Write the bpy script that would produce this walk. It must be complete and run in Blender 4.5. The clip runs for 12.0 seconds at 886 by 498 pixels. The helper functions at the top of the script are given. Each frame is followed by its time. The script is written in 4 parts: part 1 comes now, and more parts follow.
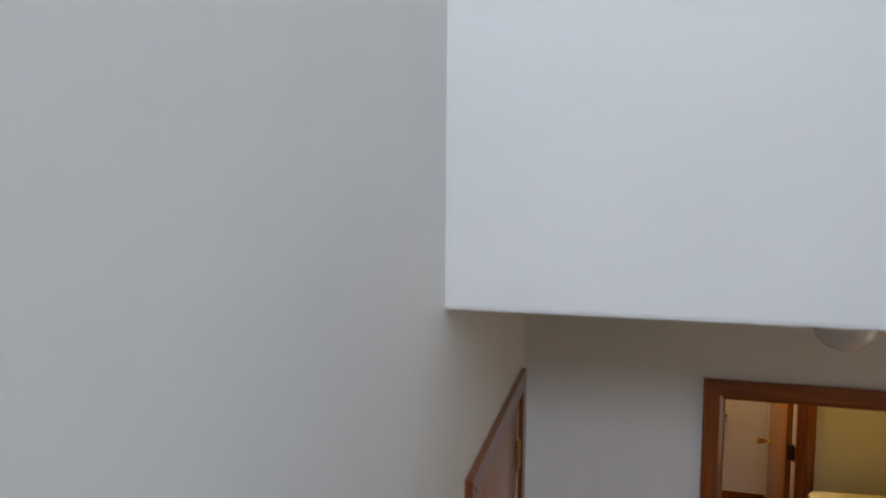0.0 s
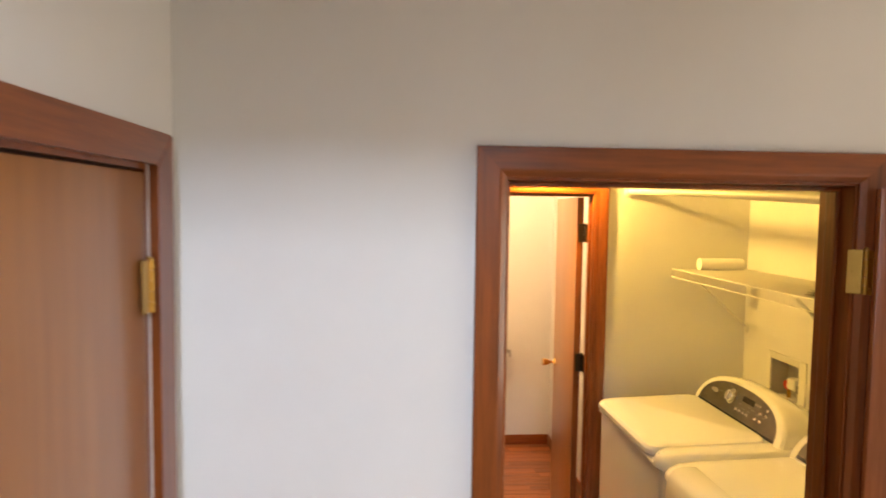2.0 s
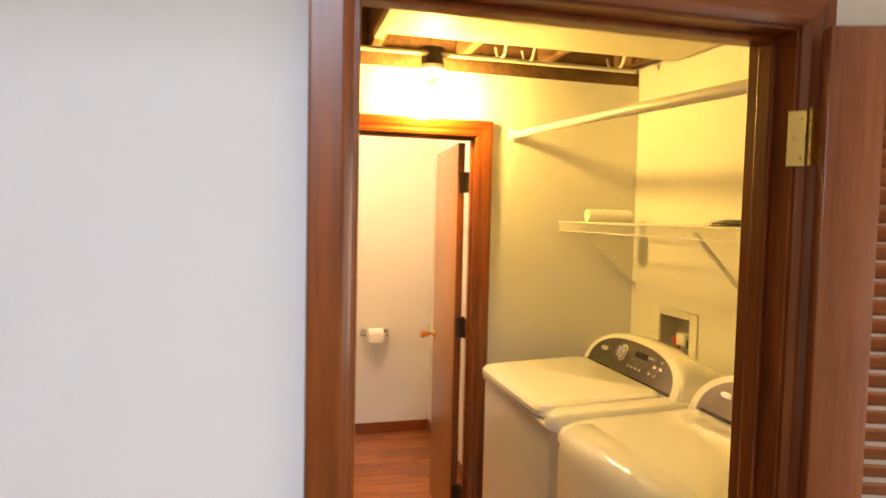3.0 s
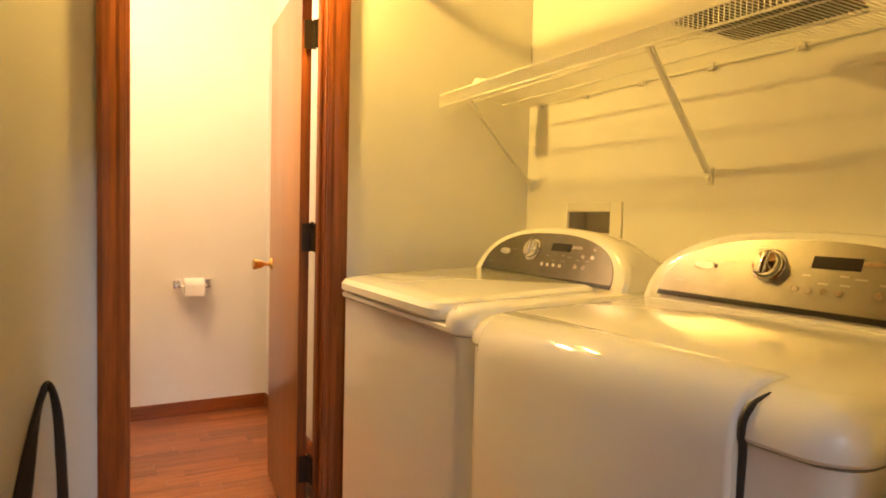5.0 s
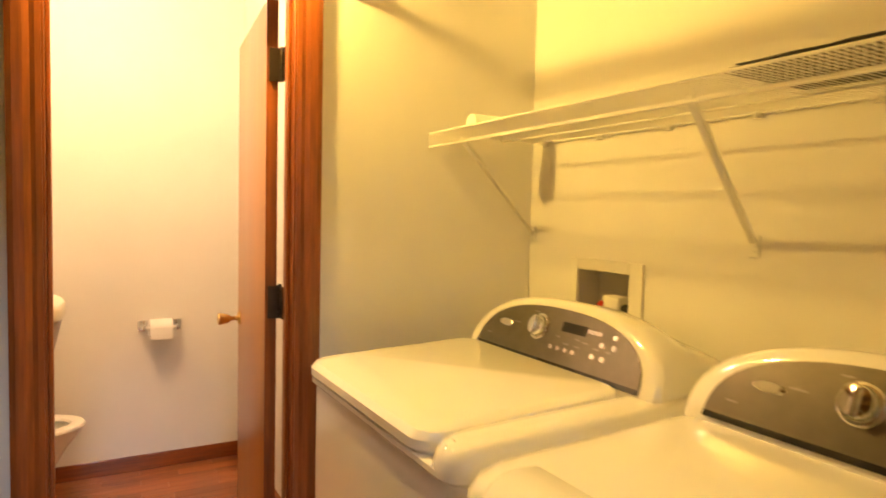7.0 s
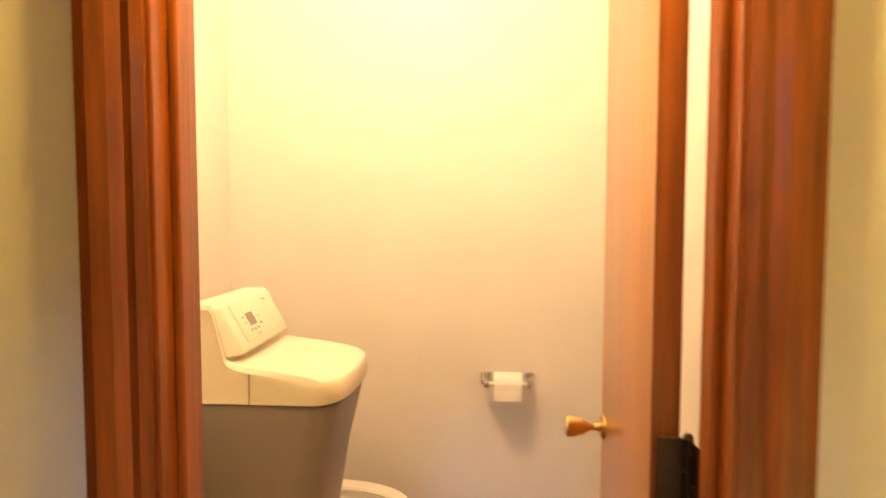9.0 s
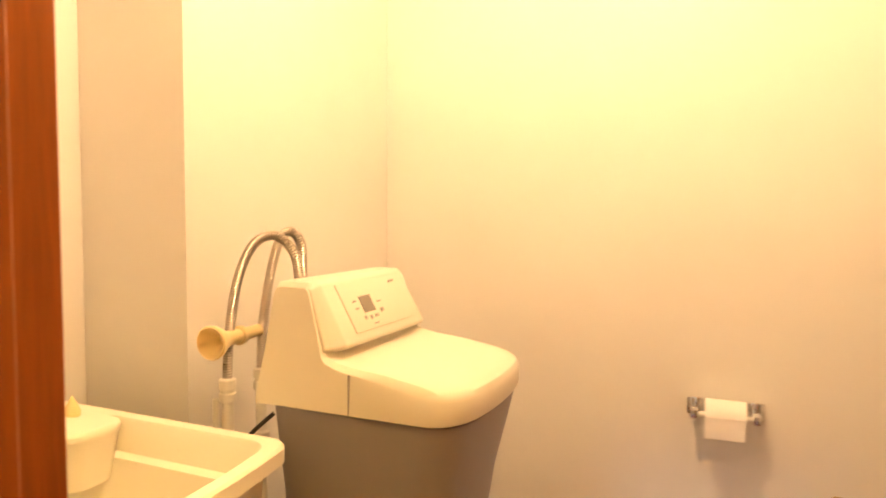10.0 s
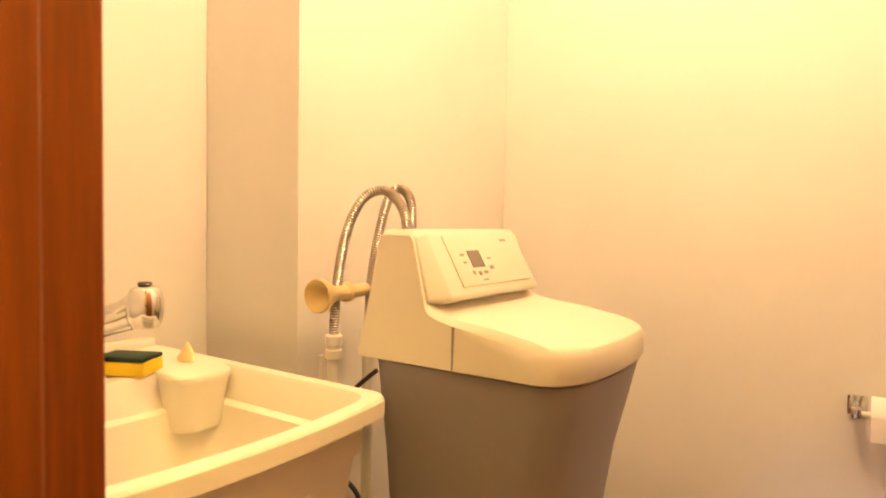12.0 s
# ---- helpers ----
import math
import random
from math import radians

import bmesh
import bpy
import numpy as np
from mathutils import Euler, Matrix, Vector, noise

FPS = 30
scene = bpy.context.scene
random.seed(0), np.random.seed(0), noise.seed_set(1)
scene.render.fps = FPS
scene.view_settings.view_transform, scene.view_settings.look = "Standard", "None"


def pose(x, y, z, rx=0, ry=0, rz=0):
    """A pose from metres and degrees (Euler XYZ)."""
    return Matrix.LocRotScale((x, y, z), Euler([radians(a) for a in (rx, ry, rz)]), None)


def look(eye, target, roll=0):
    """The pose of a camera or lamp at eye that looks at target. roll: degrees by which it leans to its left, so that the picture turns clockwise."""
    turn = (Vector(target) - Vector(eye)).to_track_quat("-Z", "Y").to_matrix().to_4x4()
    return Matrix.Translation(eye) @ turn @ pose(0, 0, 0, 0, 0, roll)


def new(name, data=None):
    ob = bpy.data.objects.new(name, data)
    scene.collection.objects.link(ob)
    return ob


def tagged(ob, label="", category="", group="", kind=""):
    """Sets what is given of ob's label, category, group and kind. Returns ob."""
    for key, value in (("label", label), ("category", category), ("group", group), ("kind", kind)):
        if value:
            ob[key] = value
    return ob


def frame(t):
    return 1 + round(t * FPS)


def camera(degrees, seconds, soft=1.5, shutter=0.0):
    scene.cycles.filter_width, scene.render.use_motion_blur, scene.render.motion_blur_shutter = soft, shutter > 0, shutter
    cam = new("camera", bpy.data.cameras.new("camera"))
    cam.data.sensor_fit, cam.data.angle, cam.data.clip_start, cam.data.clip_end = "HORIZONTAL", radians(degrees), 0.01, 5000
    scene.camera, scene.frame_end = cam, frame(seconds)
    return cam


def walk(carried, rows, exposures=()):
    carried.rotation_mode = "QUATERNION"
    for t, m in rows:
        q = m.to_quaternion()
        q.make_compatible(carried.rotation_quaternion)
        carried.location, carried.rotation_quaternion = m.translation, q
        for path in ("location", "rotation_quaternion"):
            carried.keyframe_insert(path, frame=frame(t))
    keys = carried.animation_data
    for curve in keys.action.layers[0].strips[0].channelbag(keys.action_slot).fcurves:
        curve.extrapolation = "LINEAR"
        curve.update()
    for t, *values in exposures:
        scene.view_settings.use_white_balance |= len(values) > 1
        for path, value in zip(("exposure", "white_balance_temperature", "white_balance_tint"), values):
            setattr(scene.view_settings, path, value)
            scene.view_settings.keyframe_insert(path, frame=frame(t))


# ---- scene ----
cam = camera(70.1, 12.0, 1.6, 0.4)

PATH = [
    (0, (-0.053, -0.650, 2.695), (-0.546, 1.284, 2.550), 0.4),
    (0.5, (-0.055, -0.365, 2.443), (-0.416, 1.597, 2.304), 0.3),
    (1, (0.0, -0.108, 2.258), (-0.259, 1.871, 2.122), 0.5),
    (1.5, (0.067, 0.13, 2.088), (-0.053, 2.122, 1.952), 0.5),
    (2, (0.132, 0.34, 1.952), (0.277, 2.33, 1.825), 0.8),
    (2.5, (0.201, 0.536, 1.802), (0.505, 2.509, 1.683), 1.0),
    (3, (0.259, 0.74, 1.671), (0.767, 2.671, 1.563), 1.3),
    (3.5, (0.322, 0.953, 1.559), (0.944, 2.85, 1.448), 1.1),
    (5.5, (0.486, 1.565, 1.157), (1.513, 3.278, 1.065), 1.4),
    (6, (0.491, 1.566, 1.165), (1.529, 3.274, 1.075), 1.3),
    (6.5, (0.565, 1.627, 1.281), (1.609, 3.33, 1.187), 1.3),
    (7, (0.641, 1.797, 1.394), (1.623, 3.536, 1.285), 1.3),
    (7.5, (0.719, 2.062, 1.438), (1.413, 3.934, 1.33), 1.4),
    (9.5, (0.936, 3.211, 1.439), (0.466, 5.151, 1.321), -0.1),
    (10, (0.935, 3.426, 1.339), (0.145, 5.26, 1.233), 0.3),
    (10.5, (0.917, 3.533, 1.225), (-0.05, 5.281, 1.124), 0.6),
    (11, (0.924, 3.563, 1.164), (-0.173, 5.232, 1.075), 0.8),
    (11.5, (0.922, 3.557, 1.159), (-0.195, 5.214, 1.074), 0.9),
    (12, (0.914, 3.511, 1.226), (-0.213, 5.161, 1.143), 0.9),
]
walk(cam, [(t, look(eye, target, roll)) for t, eye, target, roll in PATH],
     exposures=[(0.0, -1.9), (0.5, -1.75), (1.0, -1.15), (1.5, -0.3), (2.5, -0.15), (3.5, -0.2), (5.5, 0.0), (7.0, -0.08), (9.5, -0.03), (12.0, -0.1)])

# ---- world, window light, hall fill ----
STAIR_R = 0.72         # face of the stair's other wall
world = bpy.data.worlds.new("sky")
scene.world = world
world.use_nodes = True
wn = world.node_tree
sky = wn.nodes.new("ShaderNodeTexSky")
sky.sky_type, sky.sun_disc = "NISHITA", False
sky.sun_elevation, sky.sun_rotation = radians(40), radians(60)
wn.nodes["Background"].inputs["Strength"].default_value = 0.06
wn.links.new(sky.outputs[0], wn.nodes["Background"].inputs["Color"])

win = bpy.data.lights.new("window_daylight", "AREA")
win.shape, win.size, win.size_y = "RECTANGLE", 0.9, 0.95
win.energy, win.color = 275.0, (0.70, 0.81, 1.0)
win_ob = new("window_daylight", win)
win_ob.matrix_world = pose(0.18, -4.16, 4.46, 90, 0, 0)
side_win = bpy.data.lights.new("side_window_daylight", "AREA")
side_win.shape, side_win.size, side_win.size_y = "RECTANGLE", 1.3, 1.1
side_win.energy, side_win.color = 105.0, (0.78, 0.845, 1.0)
side_win_ob = new("side_window_daylight", side_win)
side_win_ob.matrix_world = pose(STAIR_R + 0.06, -1.75, 3.95, 90, 0, 90)
# warm fill at the hall's unseen right end, added to lift the hall walls
hall_fill = bpy.data.lights.new("hall_warm_fill", "AREA")
hall_fill.shape, hall_fill.size, hall_fill.size_y = "RECTANGLE", 0.8, 1.0
hall_fill.energy, hall_fill.color = 20.0, (1.0, 0.83, 0.65)
hall_fill_ob = new("hall_warm_fill", hall_fill)
hall_fill_ob.matrix_world = pose(2.43, 1.05, 1.45, 90, 0, 90)

BULB_GLOW = 2050.0
BATH_GLOW = 325.0
WARM = (1.0, 0.60, 0.125)
WARM_BATH = (1.0, 0.608, 0.295)


# ---- materials ----
def material(name, rough=0.5, metal=0.0, coat=0.0):
    m = bpy.data.materials.new(name)
    m.use_nodes = True
    b = m.node_tree.nodes["Principled BSDF"]
    b.inputs["Roughness"].default_value = rough
    b.inputs["Metallic"].default_value = metal
    b.inputs["Coat Weight"].default_value = coat
    b.inputs["Coat Roughness"].default_value = 0.12
    return m, m.node_tree, b


def ramp(nt, source, stops):
    r = nt.nodes.new("ShaderNodeValToRGB")
    while len(r.color_ramp.elements) < len(stops):
        r.color_ramp.elements.new(0.5)
    for e, (p, c) in zip(r.color_ramp.elements, stops):
        e.position, e.color = p, (*c, 1)
    nt.links.new(source, r.inputs[0])
    return r.outputs[0]


def noise_node(nt, scale, detail=4.0, stretch=(1, 1, 1), rough=0.55, turn=None):
    tc = nt.nodes.new("ShaderNodeTexCoord")
    mp = nt.nodes.new("ShaderNodeMapping")
    mp.inputs["Scale"].default_value = stretch
    nt.links.new(tc.outputs["Object"], mp.inputs["Vector"])
    if turn is not None:
        nt.links.new(turn, mp.inputs["Location"])
    n = nt.nodes.new("ShaderNodeTexNoise")
    n.inputs["Scale"].default_value, n.inputs["Detail"].default_value = scale, detail
    n.inputs["Roughness"].default_value = rough
    nt.links.new(mp.outputs[0], n.inputs["Vector"])
    return n


def bump(nt, b, source, strength, distance):
    k = nt.nodes.new("ShaderNodeBump")
    k.inputs["Strength"].default_value, k.inputs["Distance"].default_value = strength, distance
    nt.links.new(source, k.inputs["Height"])
    nt.links.new(k.outputs[0], b.inputs["Normal"])


def paint(name, colour, rough=0.6, spread=0.04, grain=0.0006, grain_scale=140, coat=0.0):
    """Painted or moulded surface: soft large blotches and a fine roller or orange-peel relief."""
    m, nt, b = material(name, rough, 0.0, coat)
    n = noise_node(nt, 2.2, 5)
    lo = tuple(c * (1 - spread) for c in colour)
    hi = tuple(min(1, c * (1 + spread)) for c in colour)
    nt.links.new(ramp(nt, n.outputs["Fac"], [(0.3, lo), (0.7, hi)]), b.inputs["Base Color"])
    f = noise_node(nt, grain_scale, 3)
    r = nt.nodes.new("ShaderNodeMapRange")
    r.inputs["To Min"].default_value, r.inputs["To Max"].default_value = rough * 0.9, min(1, rough * 1.12)
    nt.links.new(n.outputs["Fac"], r.inputs["Value"])
    nt.links.new(r.outputs[0], b.inputs["Roughness"])
    if grain:
        bump(nt, b, f.outputs["Fac"], 0.5, grain)
    return m


def wood(name, dark, light, along="z", rough=0.35, coat=0.3, fine=1.0, per_piece=False):
    """Stained wood: long grain streaks along one axis with slow colour drift."""
    m, nt, b = material(name, rough, 0.0, coat)
    st = {"x": (0.6, 9, 9), "y": (9, 0.6, 9), "z": (9, 9, 0.6)}[along]
    turn = None
    if per_piece:
        oi = nt.nodes.new("ShaderNodeObjectInfo")
        k = nt.nodes.new("ShaderNodeMath")
        k.operation = "MULTIPLY"
        k.inputs[1].default_value = 37.0
        nt.links.new(oi.outputs["Random"], k.inputs[0])
        turn = k.outputs[0]
    a = noise_node(nt, 2.0 * fine, 6, st, 0.6, turn)
    c = noise_node(nt, 9.0 * fine, 4, st, 0.6, turn)
    mix = nt.nodes.new("ShaderNodeMath")
    mix.operation = "MULTIPLY_ADD"
    mix.inputs[1].default_value = 0.45
    nt.links.new(c.outputs["Fac"], mix.inputs[0])
    half = nt.nodes.new("ShaderNodeMath")
    half.operation = "MULTIPLY"
    half.inputs[1].default_value = 0.55
    nt.links.new(a.outputs["Fac"], half.inputs[0])
    nt.links.new(half.outputs[0], mix.inputs[2])
    src = mix.outputs[0]
    if per_piece:
        sh = nt.nodes.new("ShaderNodeMath")
        sh.operation = "MULTIPLY_ADD"
        sh.inputs[1].default_value = 0.22
        nt.links.new(oi.outputs["Random"], sh.inputs[0])
        sub = nt.nodes.new("ShaderNodeMath")
        sub.operation = "SUBTRACT"
        sub.inputs[1].default_value = 0.11
        nt.links.new(src, sub.inputs[0])
        nt.links.new(sub.outputs[0], sh.inputs[2])
        src = sh.outputs[0]
    nt.links.new(ramp(nt, src, [(0.34, dark), (0.66, light)]), b.inputs["Base Color"])
    bump(nt, b, c.outputs["Fac"], 0.25, 0.0008)
    return m


def metal(name, colour, rough):
    m, nt, b = material(name, rough, 1.0)
    n = noise_node(nt, 25, 4)
    nt.links.new(ramp(nt, n.outputs["Fac"], [(0.3, tuple(c * 0.85 for c in colour)), (0.7, colour)]), b.inputs["Base Color"])
    return m


def glow(name, colour, strength):
    m = bpy.data.materials.new(name)
    m.use_nodes = True
    b = m.node_tree.nodes["Principled BSDF"]
    b.inputs["Base Color"].default_value = (0.9, 0.9, 0.85, 1)
    b.inputs["Emission Color"].default_value = (*colour, 1)
    b.inputs["Emission Strength"].default_value = strength
    return m


WALL = paint("wall_paint", (0.74, 0.73, 0.70), 0.75, 0.03, 0.0005, 160)
CEIL = paint("ceiling_paint", (0.70, 0.69, 0.66), 0.85, 0.03, 0.002, 110)
TRIM = wood("stained_trim", (0.100, 0.022, 0.004), (0.30, 0.078, 0.012), "z", 0.3, 0.2)
TRIM_X = wood("stained_trim_x", (0.100, 0.022, 0.004), (0.30, 0.078, 0.012), "x", 0.3, 0.2)
TRIM_Y = wood("stained_trim_y", (0.100, 0.022, 0.004), (0.30, 0.078, 0.012), "y", 0.32, 0.35)
SLAB = wood("birch_door_skin", (0.29, 0.112, 0.028), (0.40, 0.170, 0.044), "z", 0.34, 0.25, 0.45)
LOUVRE = wood("louvre_door_wood", (0.24, 0.068, 0.024), (0.42, 0.140, 0.052), "z", 0.22, 0.5)
LOUVRE_S = wood("louvre_slat_wood", (0.30, 0.100, 0.038), (0.50, 0.190, 0.078), "x", 0.25, 0.4)
PLANK = wood("laminate_strip", (0.15, 0.042, 0.012), (0.36, 0.115, 0.032), "x", 0.3, 0.2, 1.2, True)
UNDER = paint("floor_underlay", (0.10, 0.035, 0.015), 0.7, 0.1)
STAIR = wood("stair_tread_wood", (0.18, 0.07, 0.03), (0.33, 0.15, 0.07), "x", 0.4, 0.2)
# made-up covering of unseen floors, tan to bounce warm light upward
BOUNCE_FLOOR = paint("warm_bounce_floor", (0.50, 0.36, 0.22), 0.95, 0.08, 0.004, 220)
JOIST = wood("rough_joist", (0.10, 0.050, 0.022), (0.24, 0.13, 0.06), "y", 0.8, 0.0)
DARKBOX = paint("dark_sheet_metal", (0.035, 0.03, 0.028), 0.55, 0.15)
ENAMEL = paint("white_enamel", (0.80, 0.80, 0.77), 0.09, 0.012, 0.00008, 240, 0.6)
PLASTIC = paint("white_plastic", (0.74, 0.73, 0.69), 0.4, 0.02, 0.0002, 200)
WIRE = paint("white_vinyl_wire", (0.74, 0.73, 0.68), 0.4, 0.02, 0.0)
TUBMAT = paint("tub_plastic", (0.80, 0.77, 0.68), 0.38, 0.03, 0.0004, 120)
CAPMAT = paint("softener_cap_plastic", (0.70, 0.67, 0.57), 0.42, 0.02, 0.0003, 260)
BODYMAT = paint("softener_body_plastic", (0.25, 0.225, 0.235), 0.45, 0.03, 0.0005, 200)
PANEL = metal("brushed_console", (0.23, 0.215, 0.185), 0.3)
CHROME = metal("chrome", (0.80, 0.80, 0.79), 0.06)
BRASS = metal("polished_brass", (0.83, 0.58, 0.22), 0.2)
OLDBRASS = metal("aged_brass", (0.50, 0.30, 0.07), 0.28)
BRONZE = metal("dark_bronze_hinge", (0.07, 0.055, 0.045), 0.4)
STEEL = metal("corrugated_steel", (0.46, 0.42, 0.37), 0.36)
BLACK = paint("black_rubber", (0.018, 0.018, 0.02), 0.45, 0.1)
SCREEN = paint("dark_display", (0.02, 0.02, 0.022), 0.15, 0.05, 0.0)
GREYLCD = paint("grey_display", (0.22, 0.20, 0.17), 0.2, 0.05, 0.0)
MARK = paint("printed_grey", (0.30, 0.29, 0.27), 0.5, 0.02, 0.0)
SILVER = metal("silver_badge", (0.82, 0.80, 0.76), 0.18)
PORC = paint("porcelain", (0.82, 0.81, 0.78), 0.1, 0.01, 0.0, 100, 0.5)
PAPER = paint("tissue_paper", (0.85, 0.84, 0.82), 0.95, 0.02, 0.001, 300)
PVC = paint("white_pvc", (0.72, 0.70, 0.64), 0.35, 0.03, 0.0)
YELLOWP = paint("yellowed_plastic", (0.72, 0.58, 0.30), 0.4, 0.06, 0.0)
SPONGE_Y = paint("yellow_sponge", (0.80, 0.60, 0.03), 0.95, 0.12, 0.003, 180)
SPONGE_G = paint("green_scrubber", (0.02, 0.045, 0.03), 0.95, 0.2, 0.003, 300)
CLOTH = paint("grey_cloth", (0.13, 0.13, 0.135), 0.95, 0.2, 0.002, 160)
RED = paint("red_valve_handle", (0.45, 0.03, 0.02), 0.4, 0.05, 0.0)
DUCT = paint("ceiling_board", (0.62, 0.58, 0.48), 0.6, 0.06, 0.001, 60)
HOLE = paint("box_plastic", (0.50, 0.48, 0.45), 0.5, 0.03, 0.0)
FROST = paint("frosted_glass_globe", (0.72, 0.71, 0.72), 0.25, 0.03, 0.0008, 60, 0.3)
BULB = glow("lit_bulb", WARM, BULB_GLOW)
BATHBULB = glow("lit_bath_globe", WARM_BATH, BATH_GLOW)
PANE, pane_nt, pane_b = material("window_glass", 0.02)
pane_b.inputs["Transmission Weight"].default_value = 1.0


# ---- mesh helpers ----
def finish(name, bm, mat, parent=None, smooth=False, at=None):
    bmesh.ops.recalc_face_normals(bm, faces=bm.faces)
    me = bpy.data.meshes.new(name)
    if smooth:
        for f in bm.faces:
            f.smooth = True
        for e in bm.edges:
            if len(e.link_faces) == 2 and e.calc_face_angle(0) > 0.6:
                e.smooth = False
    bm.to_mesh(me)
    bm.free()
    me.materials.append(mat)
    ob = new(name, me)
    if parent is not None:
        me.transform(Matrix.Translation(-parent.matrix_basis.translation))
        ob.parent = parent
    elif at is not None:
        me.transform(Matrix.Translation(-Vector(at)))
        ob.location = at
    return ob


def add_box(bm, x0, x1, y0, y1, z0, z1, bev=0.0, seg=2, m=None):
    r = bmesh.ops.create_cube(bm, size=1)
    vs = r["verts"]
    bmesh.ops.transform(bm, verts=vs, matrix=Matrix.Translation(((x0 + x1) / 2, (y0 + y1) / 2, (z0 + z1) / 2)) @ Matrix.Diagonal((x1 - x0, y1 - y0, z1 - z0, 1)))
    if m is not None:
        bmesh.ops.transform(bm, verts=vs, matrix=m)
    if bev:
        es = list({e for v in vs for e in v.link_edges})
        bmesh.ops.bevel(bm, geom=es, offset=bev, segments=seg, affect="EDGES", profile=0.5)


def box(name, mat, x0, x1, y0, y1, z0, z1, bev=0.0, parent=None, seg=2, m=None):
    bm = bmesh.new()
    add_box(bm, x0, x1, y0, y1, z0, z1, bev, seg, m)
    return finish(name, bm, mat, parent, smooth=bev > 0)


def add_tube(bm, pts, r, n=10, caps=True):
    pts = [Vector(p) for p in pts]
    rings = []
    side = None
    for i, p in enumerate(pts):
        d = (pts[min(i + 1, len(pts) - 1)] - pts[max(i - 1, 0)]).normalized()
        if side is None:
            side = d.orthogonal().normalized()
        side = (side - d * side.dot(d)).normalized()
        up = d.cross(side)
        rr = r[i] if isinstance(r, (list, tuple)) else r
        rings.append([bm.verts.new(p + (side * math.cos(a) + up * math.sin(a)) * rr) for a in (2 * math.pi * k / n for k in range(n))])
    for a, b in zip(rings, rings[1:]):
        for k in range(n):
            bm.faces.new((a[k], a[(k + 1) % n], b[(k + 1) % n], b[k]))
    if caps:
        bm.faces.new(rings[0])
        bm.faces.new(rings[-1])


def tube(name, mat, pts, r, n=12, parent=None):
    bm = bmesh.new()
    add_tube(bm, pts, r, n)
    return finish(name, bm, mat, parent, smooth=True)


def smooth_path(pts, n=8):
    pts = [Vector(p) for p in pts]
    ext = [pts[0]] + pts + [pts[-1]]
    out = []
    for i in range(1, len(ext) - 2):
        a, b, c, d = ext[i - 1:i + 3]
        for k in range(n):
            t = k / n
            out.append(0.5 * ((2 * b) + (c - a) * t + (2 * a - 5 * b + 4 * c - d) * t * t + (3 * b - a - 3 * c + d) * t ** 3))
    return out + [pts[-1]]


def add_lathe(bm, centre, profile, n=24, axis="z"):
    """profile: (radius, height) along the axis from the centre."""
    rot = {"z": Matrix.Identity(4), "x": Matrix.Rotation(radians(90), 4, "Y"), "y": Matrix.Rotation(radians(-90), 4, "X")}[axis]
    rings = []
    for r, h in profile:
        r = max(r, 0.0004)
        rings.append([bm.verts.new(Vector(centre) + (rot @ Vector((r * math.cos(2 * math.pi * k / n), r * math.sin(2 * math.pi * k / n), h)))) for k in range(n)])
    for a, b in zip(rings, rings[1:]):
        for k in range(n):
            bm.faces.new((a[k], a[(k + 1) % n], b[(k + 1) % n], b[k]))
    bm.faces.new(rings[0])
    bm.faces.new(rings[-1])


def lathe(name, mat, centre, profile, n=24, axis="z", parent=None):
    bm = bmesh.new()
    add_lathe(bm, centre, profile, n, axis)
    return finish(name, bm, mat, parent, smooth=True)


def loft(bm, rings, close=True, tail=False):
    """Skins closed rings of equal count, capping both ends."""
    vs = [[bm.verts.new(p) for p in r] for r in rings]
    n = len(vs[0])
    for a, b in zip(vs, vs[1:]):
        for k in range(n):
            bm.faces.new((a[k], a[(k + 1) % n], b[(k + 1) % n], b[k]))
    if close:
        bm.faces.new(vs[0])
    if close or tail:
        bm.faces.new(vs[-1])


def rounded(x0, x1, y0, y1, z, r, n=6, bow=0.0):
    """A ring: rectangle with round corners; bow pushes its +x side outward."""
    out = []
    for cx, cy, a0 in ((x1 - r, y1 - r, 0), (x0 + r, y1 - r, 90), (x0 + r, y0 + r, 180), (x1 - r, y0 + r, 270)):
        for k in range(n + 1):
            a = radians(a0 + 90 * k / n)
            out.append([cx + r * math.cos(a), cy + r * math.sin(a), z])
    if bow:
        i0 = 3 * (n + 1) + n
        a, b = out[i0], out[0]
        extra = [[a[0] + (b[0] - a[0]) * k / 8, a[1] + (b[1] - a[1]) * k / 8, z] for k in range(1, 8)]
        out = out + extra
        for p in out:
            u = (2 * p[1] - y0 - y1) / (y1 - y0)
            w = max(0.0, (p[0] - x0) / (x1 - x0))
            p[0] += bow * (1 - u * u) * w ** 3
    return out


def thing(name, at, label, category, group=""):
    e = new(name)
    e.empty_display_size = 0.05
    e.location = at
    return tagged(e, label, category, group)


def structure(ob, label=""):
    return tagged(ob, label, kind="structure")


def wall(name, mat, x0, x1, y0, y1, z0, z1, holes=(), across="x"):
    """A wall block with rectangular openings (a0, a1, z0, z1) along the named axis."""
    bm = bmesh.new()
    a0, a1 = (x0, x1) if across == "x" else (y0, y1)
    cur = a0
    for h0, h1, hz0, hz1 in sorted(holes):
        spans = [(cur, h0, z0, z1), (h0, h1, hz1, z1), (h0, h1, z0, hz0)]
        for s0, s1, s2, s3 in spans:
            if s1 - s0 > 1e-4 and s3 - s2 > 1e-4:
                add_box(bm, *((s0, s1, y0, y1) if across == "x" else (x0, x1, s0, s1)), s2, s3)
        cur = h1
    if a1 - cur > 1e-4:
        add_box(bm, *((cur, a1, y0, y1) if across == "x" else (x0, x1, cur, a1)), z0, z1)
    return structure(finish(name, bm, mat), "painted drywall wall")


